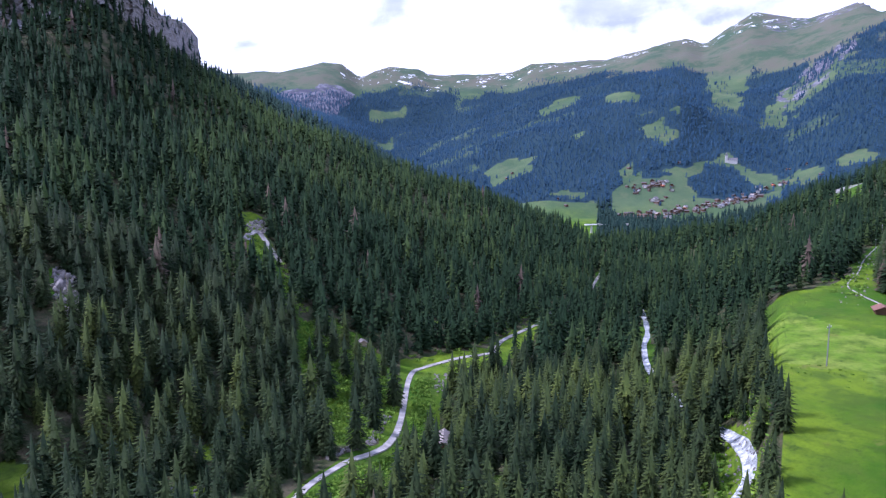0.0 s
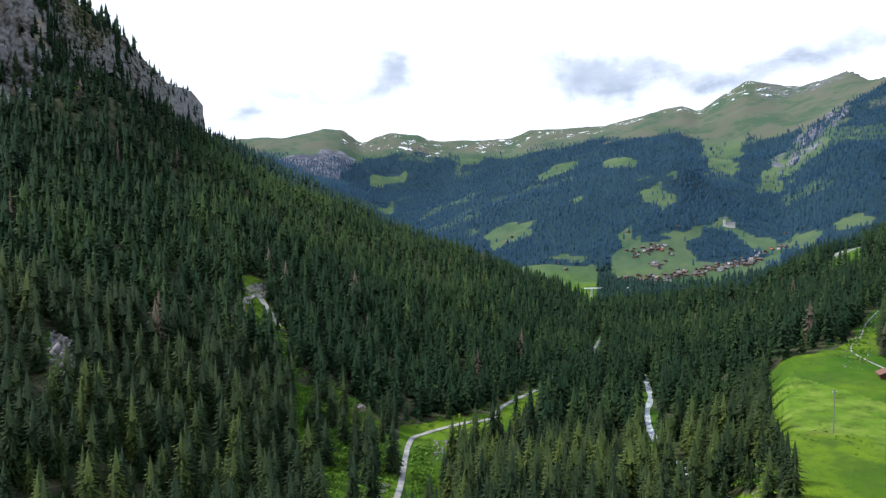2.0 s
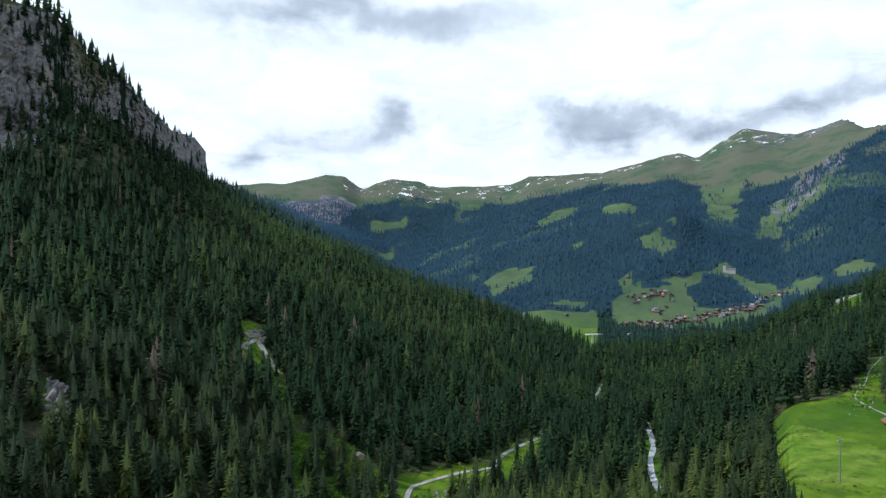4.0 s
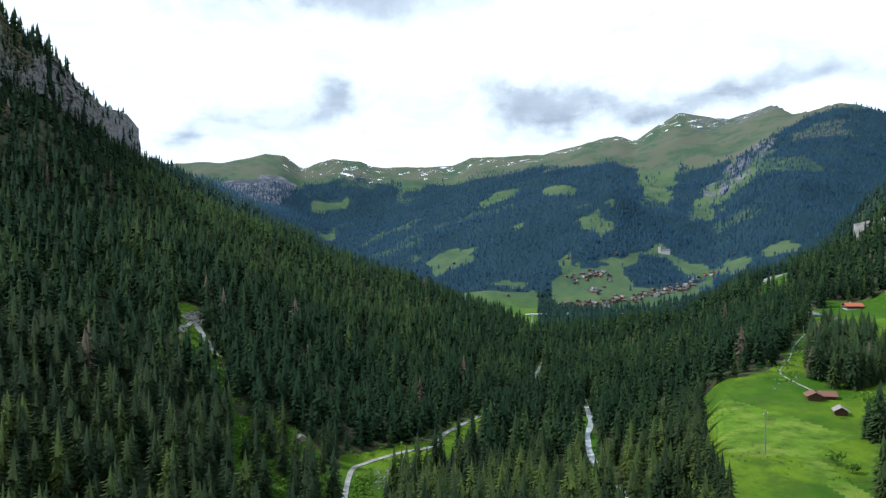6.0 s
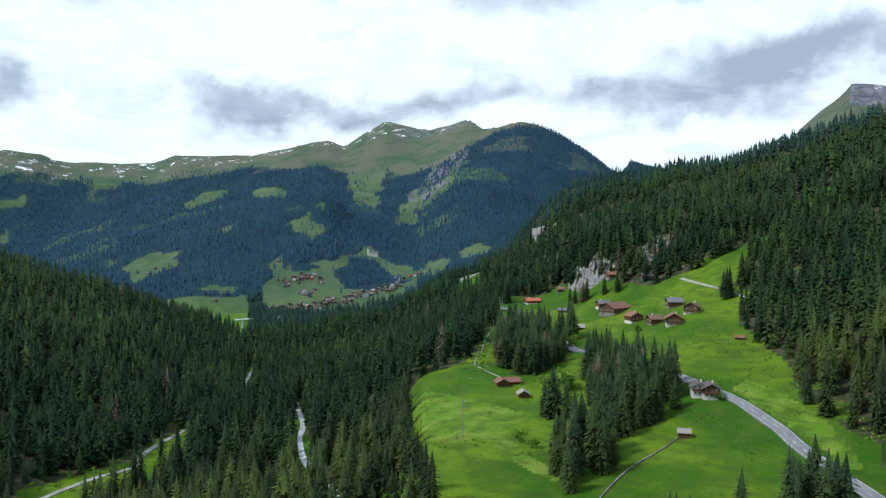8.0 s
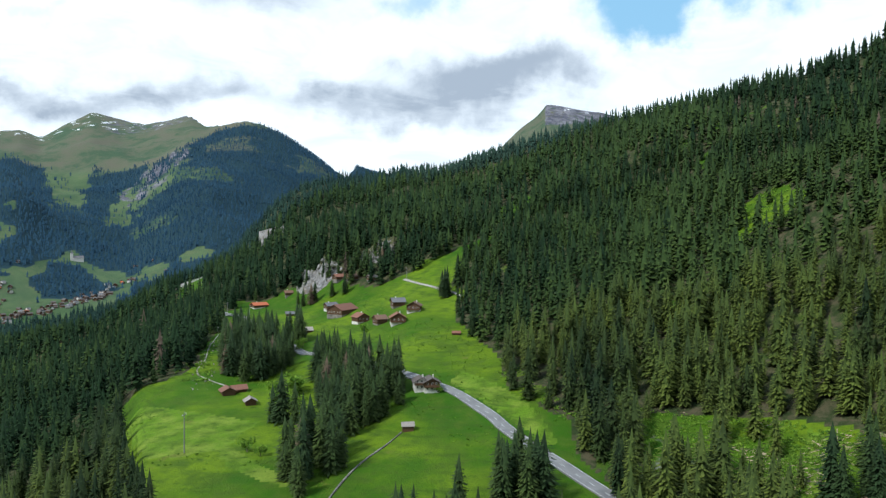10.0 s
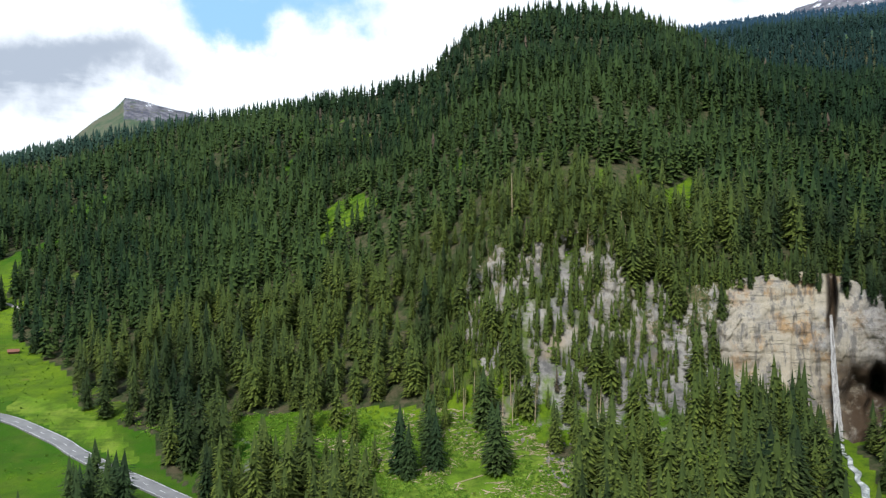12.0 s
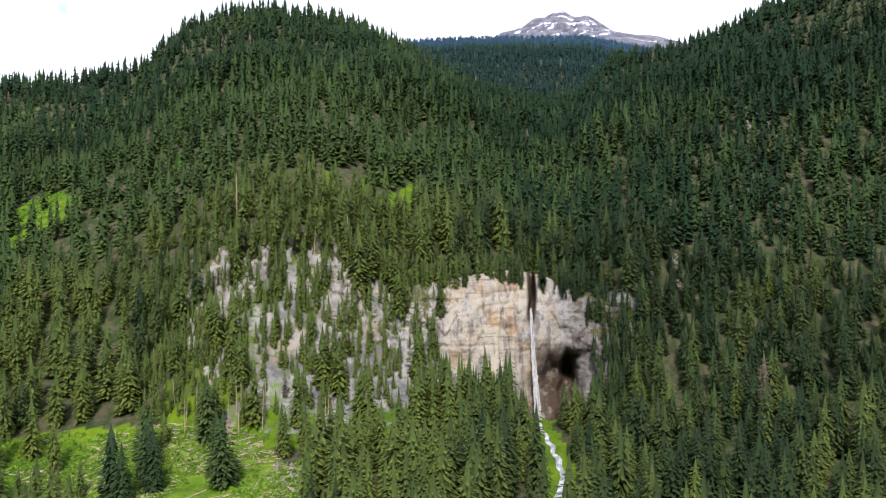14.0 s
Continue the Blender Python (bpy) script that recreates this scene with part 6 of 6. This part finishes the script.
def make_farms():
    g = "farm buildings on the terrace"
    put(house("farm_barn", "large timber farm barn with rust red roof", "barn", g, 14.6, 22.4, 5.3, 9.2, 1.5, ROOF_RED, TIMBER, ROCK, 5, False, False), 40.2, 598, -75)
    put(house("chalet", "dark timber chalet with reddish brown roof on white base", "house", g, 9.5, 10.3, 5.1, 7.7, 1.6, ROOF_RED, TIMBER, PLASTER), 41.6, 545, -15)
    put(house("chalet", "small dark timber chalet with brown roof", "house", g, 8.6, 7.7, 4.2, 6.5, 0.74, ROOF_BROWN, TIMBER, ROCK), 43.1, 522, 70)
    put(house("chalet", "timber chalet with red roof and white lower storey", "house", g, 10.3, 11.2, 4.9, 7.9, 1.6, ROOF_RED, TIMBER, PLASTER), 44.5, 508, -40)
    put(house("chalet", "dark timber house with grey roof", "house", g, 8.6, 9.5, 4.6, 7.2, 0.93, ROOF_GREY, TIMBER, ROCK), 44.5, 562, 60)
    put(house("chalet", "chalet with pale reddish roof and white base", "house", g, 9.5, 10.3, 4.8, 7.4, 1.5, ROOF_BROWN, TIMBER, PLASTER), 45.8, 529, -55)
    put(house("chalet", "white house with grey roof behind the barn", "house", g, 8.6, 9.5, 4.6, 6.9, 1.7, ROOF_GREY, TIMBER, PLASTER), 39.3, 640, 75)
    put(house("chalet", "distant farmhouse with orange red roof", "house", g, 10, 14, 3.6, 5.8, 1.2, ROOF_ORANGE, TIMBER, PLASTER, 3, True, False), 33.9, 734, 80)
    put(house("chalet", "distant house with red roof at the forest edge", "house", g, 10.3, 8.6, 4, 6.3, 1.4, ROOF_RED, TIMBER, ROCK), 39.9, 700, 75)
    put(house("chalet", "distant house with brown roof at the forest edge", "house", g, 9.5, 8.6, 4, 6.2, 1.2, ROOF_BROWN, TIMBER, ROCK), 40.9, 690, 70)
    put(house("chalet", "distant house with pale roof at the forest edge", "house", g, 7.7, 7.7, 3.7, 5.6, 1.2, ROOF_PALE, TIMBER, ROCK), 42.5, 672, 70)
    put(house("chalet", "small house with brown roof among far spruces", "house", g, 7.7, 6.9, 3.7, 5.6, 0.99, ROOF_BROWN, TIMBER, ROCK), 36.1, 742, 60)
    put(house("roadside_house", "white roadside house with dark grey roof", "house", g, 7.2, 8.0, 4.6, 6.3, 2.9, ROOF_DARK, PLASTER, PLASTER), 46.3, 367, -38, 0.8)
    put(house("roadside_house", "roadside house with dark timber gable and white base", "house", g, 7.8, 8.6, 4.7, 6.7, 2.2, ROOF_DARK, TIMBER, PLASTER), 47.1, 366, -38, 0.7)
    h = "field huts in the meadow"
    put(house("field_hut", "weathered timber hay hut with rust brown roof", "hut", h, 6.8, 7.6, 2.9, 4.6, 0.5, ROOF_RED, TIMBER, ROCK, 0, False, False), 31.6, 409, -20)
    put(house("field_hut", "low timber shed with rust brown roof", "hut", h, 6, 7, 2.4, 4.0, 0.4, ROOF_RED, TIMBER, ROCK, 0, False, False), 32.4, 414, 70)
    put(house("field_hut", "small timber hay hut with pale brown roof", "hut", h, 5.2, 5.6, 2.9, 4.4, 0.6, ROOF_PALE, TIMBER, ROCK, 0, False, False), 33.25, 386, -25)
    put(house("field_hut", "dark timber hut with pale brown roof on stone base", "hut", h, 4.2, 4.8, 3.0, 4.2, 0.5, ROOF_PALE, TIMBER, ROCK, 0, False, False), 45.3, 317, 48)
    put(house("field_hut", "dark timber hay hut with pale grey roof", "hut", h, 6.8, 8.6, 3.2, 5.0, 0.6, ROOF_PALE, TIMBER, ROCK, 0, False, False), 37.4, 552, 62)
    put(house("field_hut", "small black timber hut in the upper meadow", "hut", h, 6, 6.5, 2.8, 4.4, 0.5, ROOF_GREY, TIMBER, ROCK, 0, False, False), 36.2, 655, 62)
    put(house("field_hut", "low wooden hut with reddish roof on the slope", "hut", h, 3.6, 5, 1.8, 2.8, 0.4, ROOF_RED, TIMBER, ROCK, 0, False, False), 49.1, 468, 40)
    put(house("forest_shed", "small grey shed in the forest clearing", "hut", h, 4.5, 5, 2.6, 3.8, 0.5, ROOF_PALE, WOOD, ROCK, 0, False, False), -6.5, 432, 20)
    put(house("stream_shed", "long low shed with reddish roof beside the stream road", "hut", h, 5, 15, 3.0, 4.6, 0.5, ROOF_PALE, TIMBER, ROCK, 0, False, False), 0.0, 318, -3)


make_farms()


def make_village():
    rs = np.random.RandomState(61)
    looks = [(ROOF_DARK, TIMBER, "far village house with dark brown roof"), (ROOF_BROWN, TIMBER, "far village house with brown roof and timber walls"),
             (ROOF_GREY, PLASTER, "far white village house with grey roof"), (ROOF_ORANGE, TIMBER, "far village chalet with orange roof"), (ROOF_PALE, TIMBER, "far timber village house with pale roof")]
    models = [house("village_house", label, "house", "village houses", 11, 13, 6.0, 9.2, 1.0, roof, wall, ROCK, 2, False, False) for roof, wall, label in looks]
    used = set()
    for (b0, d0), (b1, d1), count, spread in [((13.6, 1672), (16.2, 1705), 24, 24), ((16.2, 1700), (19.0, 1745), 32, 26), ((14.4, 1835), (17.4, 1850), 34, 26), ((16.0, 1770), (16.9, 1790), 8, 12),
                                               ((19.0, 1740), (21.6, 1800), 26, 20), ((21.4, 1800), (23.4, 1850), 30, 26), ((23.2, 1900), (25.4, 1920), 12, 14), ((12.6, 1560), (13.8, 1640), 3, 15)]:
        for k in range(count):
            f = (k + rs.rand() * 0.8) / count
            x, y = polar(b0 + (b1 - b0) * f, d0 + (d1 - d0) * f)
            x, y = x + rs.uniform(-1, 1) * spread * 0.5, y + rs.uniform(-1, 1) * spread
            n = rs.choice(5, p=[0.66, 0.04, 0.20, 0.01, 0.09])
            s = rs.uniform(0.45, 0.8)
            m = pose(x, y, float(ground_at(x, y)), 0, 0, rs.choice([-20, 70, 20, 110]) + rs.uniform(-12, 12)) @ Matrix.Diagonal((s, s * rs.uniform(0.9, 1.3), s, 1))
            if n in used:
                clone(models[n], m)
            else:
                models[n].matrix_basis = m
                used.add(n)
    # single farmsteads on the far slopes
    for b, d in ((5.0, 1960), (5.4, 2000), (14.2, 1950), (17.8, 1990), (25.2, 2020), (26.4, 2010), (9.0, 1760), (9.6, 1720), (27.3, 1900), (-2.0, 2250)):
        x, y = polar(b, d)
        clone(models[0], pose(x, y, float(ground_at(x, y)), 0, 0, rs.uniform(0, 180)) @ Matrix.Diagonal((0.6, 0.7, 0.6, 1)))
    church = new("church")
    part("nave", gable_bm(11, 24, -2, 9, 14), PLASTER, church)
    for side in (-1, 1):
        part("roof_slope", roof_bm(11, 24, 9, 14, 0.6, 0.3, side), ROOF_GREY, church)
    part("tower", box_bm(-3, 3, 12, 18, -2, 20), PLASTER, church)
    bm = cone_bm(4.4, 0.1, 9, 4, 20)
    bmesh.ops.transform(bm, matrix=Matrix.Translation((0, 15, 0)) @ pose(0, 0, 0, 0, 0, 45), verts=bm.verts)
    part("spire", bm, ROOF_GREY, church)
    put(tagged(church, "white hilltop church with grey roof and tower", "church"), 21.5, 2085, 75)
    # viaduct of the valley road
    bridge = new("bridge")
    part("deck", box_bm(-45, 45, -4, 4, 9.0, 10.4), PLASTER, bridge, "pale concrete deck")
    for k in range(4):
        part("pier", box_bm(-33 + 22 * k - 1.2, -33 + 22 * k + 1.2, -2.5, 2.5, -14, 9.0), PLASTER, bridge)
    put(tagged(bridge, "pale concrete road bridge below the village", "bridge"), 12.9, 1330, 8, 6)


make_village()


# ---- poles, fence ----
def make_poles():
    rs = np.random.RandomState(71)
    first = None
    for b, d, h in ((28.5, 318, 17), (30.9, 560, 11), (31.2, 640, 11), (33.2, 690, 10), (0.9, 340, 10), (-0.9, 322, 10), (18.3, 980, 26), (45.2, 640, 10), (31.6, 700, 12)):
        x, y = polar(b, d)
        if first is None:
            first = new("power_pole")
            part("mast", cone_bm(0.016, 0.009, 1, 8), METAL, first)
            part("cross_arm", box_bm(-0.09, 0.09, -0.006, 0.006, 0.93, 0.945), METAL, first)
            for s in (-0.08, 0.0, 0.08):
                part("insulator", box_bm(s - 0.004, s + 0.004, -0.004, 0.004, 0.945, 0.965), PAINT, first)
            tagged(first, "slender grey power line pole", "pole", group="power poles")
            first.matrix_basis = pose(x, y, float(ground_at(x, y)) - 0.2, 0, 0, 30) @ Matrix.Diagonal((h, h, h, 1))
        else:
            clone(first, pose(x, y, float(ground_at(x, y)) - 0.2, 0, 0, rs.uniform(0, 180)) @ Matrix.Diagonal((h, h, h, 1)))
    # dry wall and fence across the lower meadow
    wall = ribbon("field_wall", [(38.6, 250), (41.4, 283), (43.6, 302), (44.9, 316)], 0.5, 0.5, ROCK, 1.2, 2, 0.4, 9)
    tagged(wall, "low dry stone wall crossing the meadow", "stone wall", kind="structure")


make_poles()
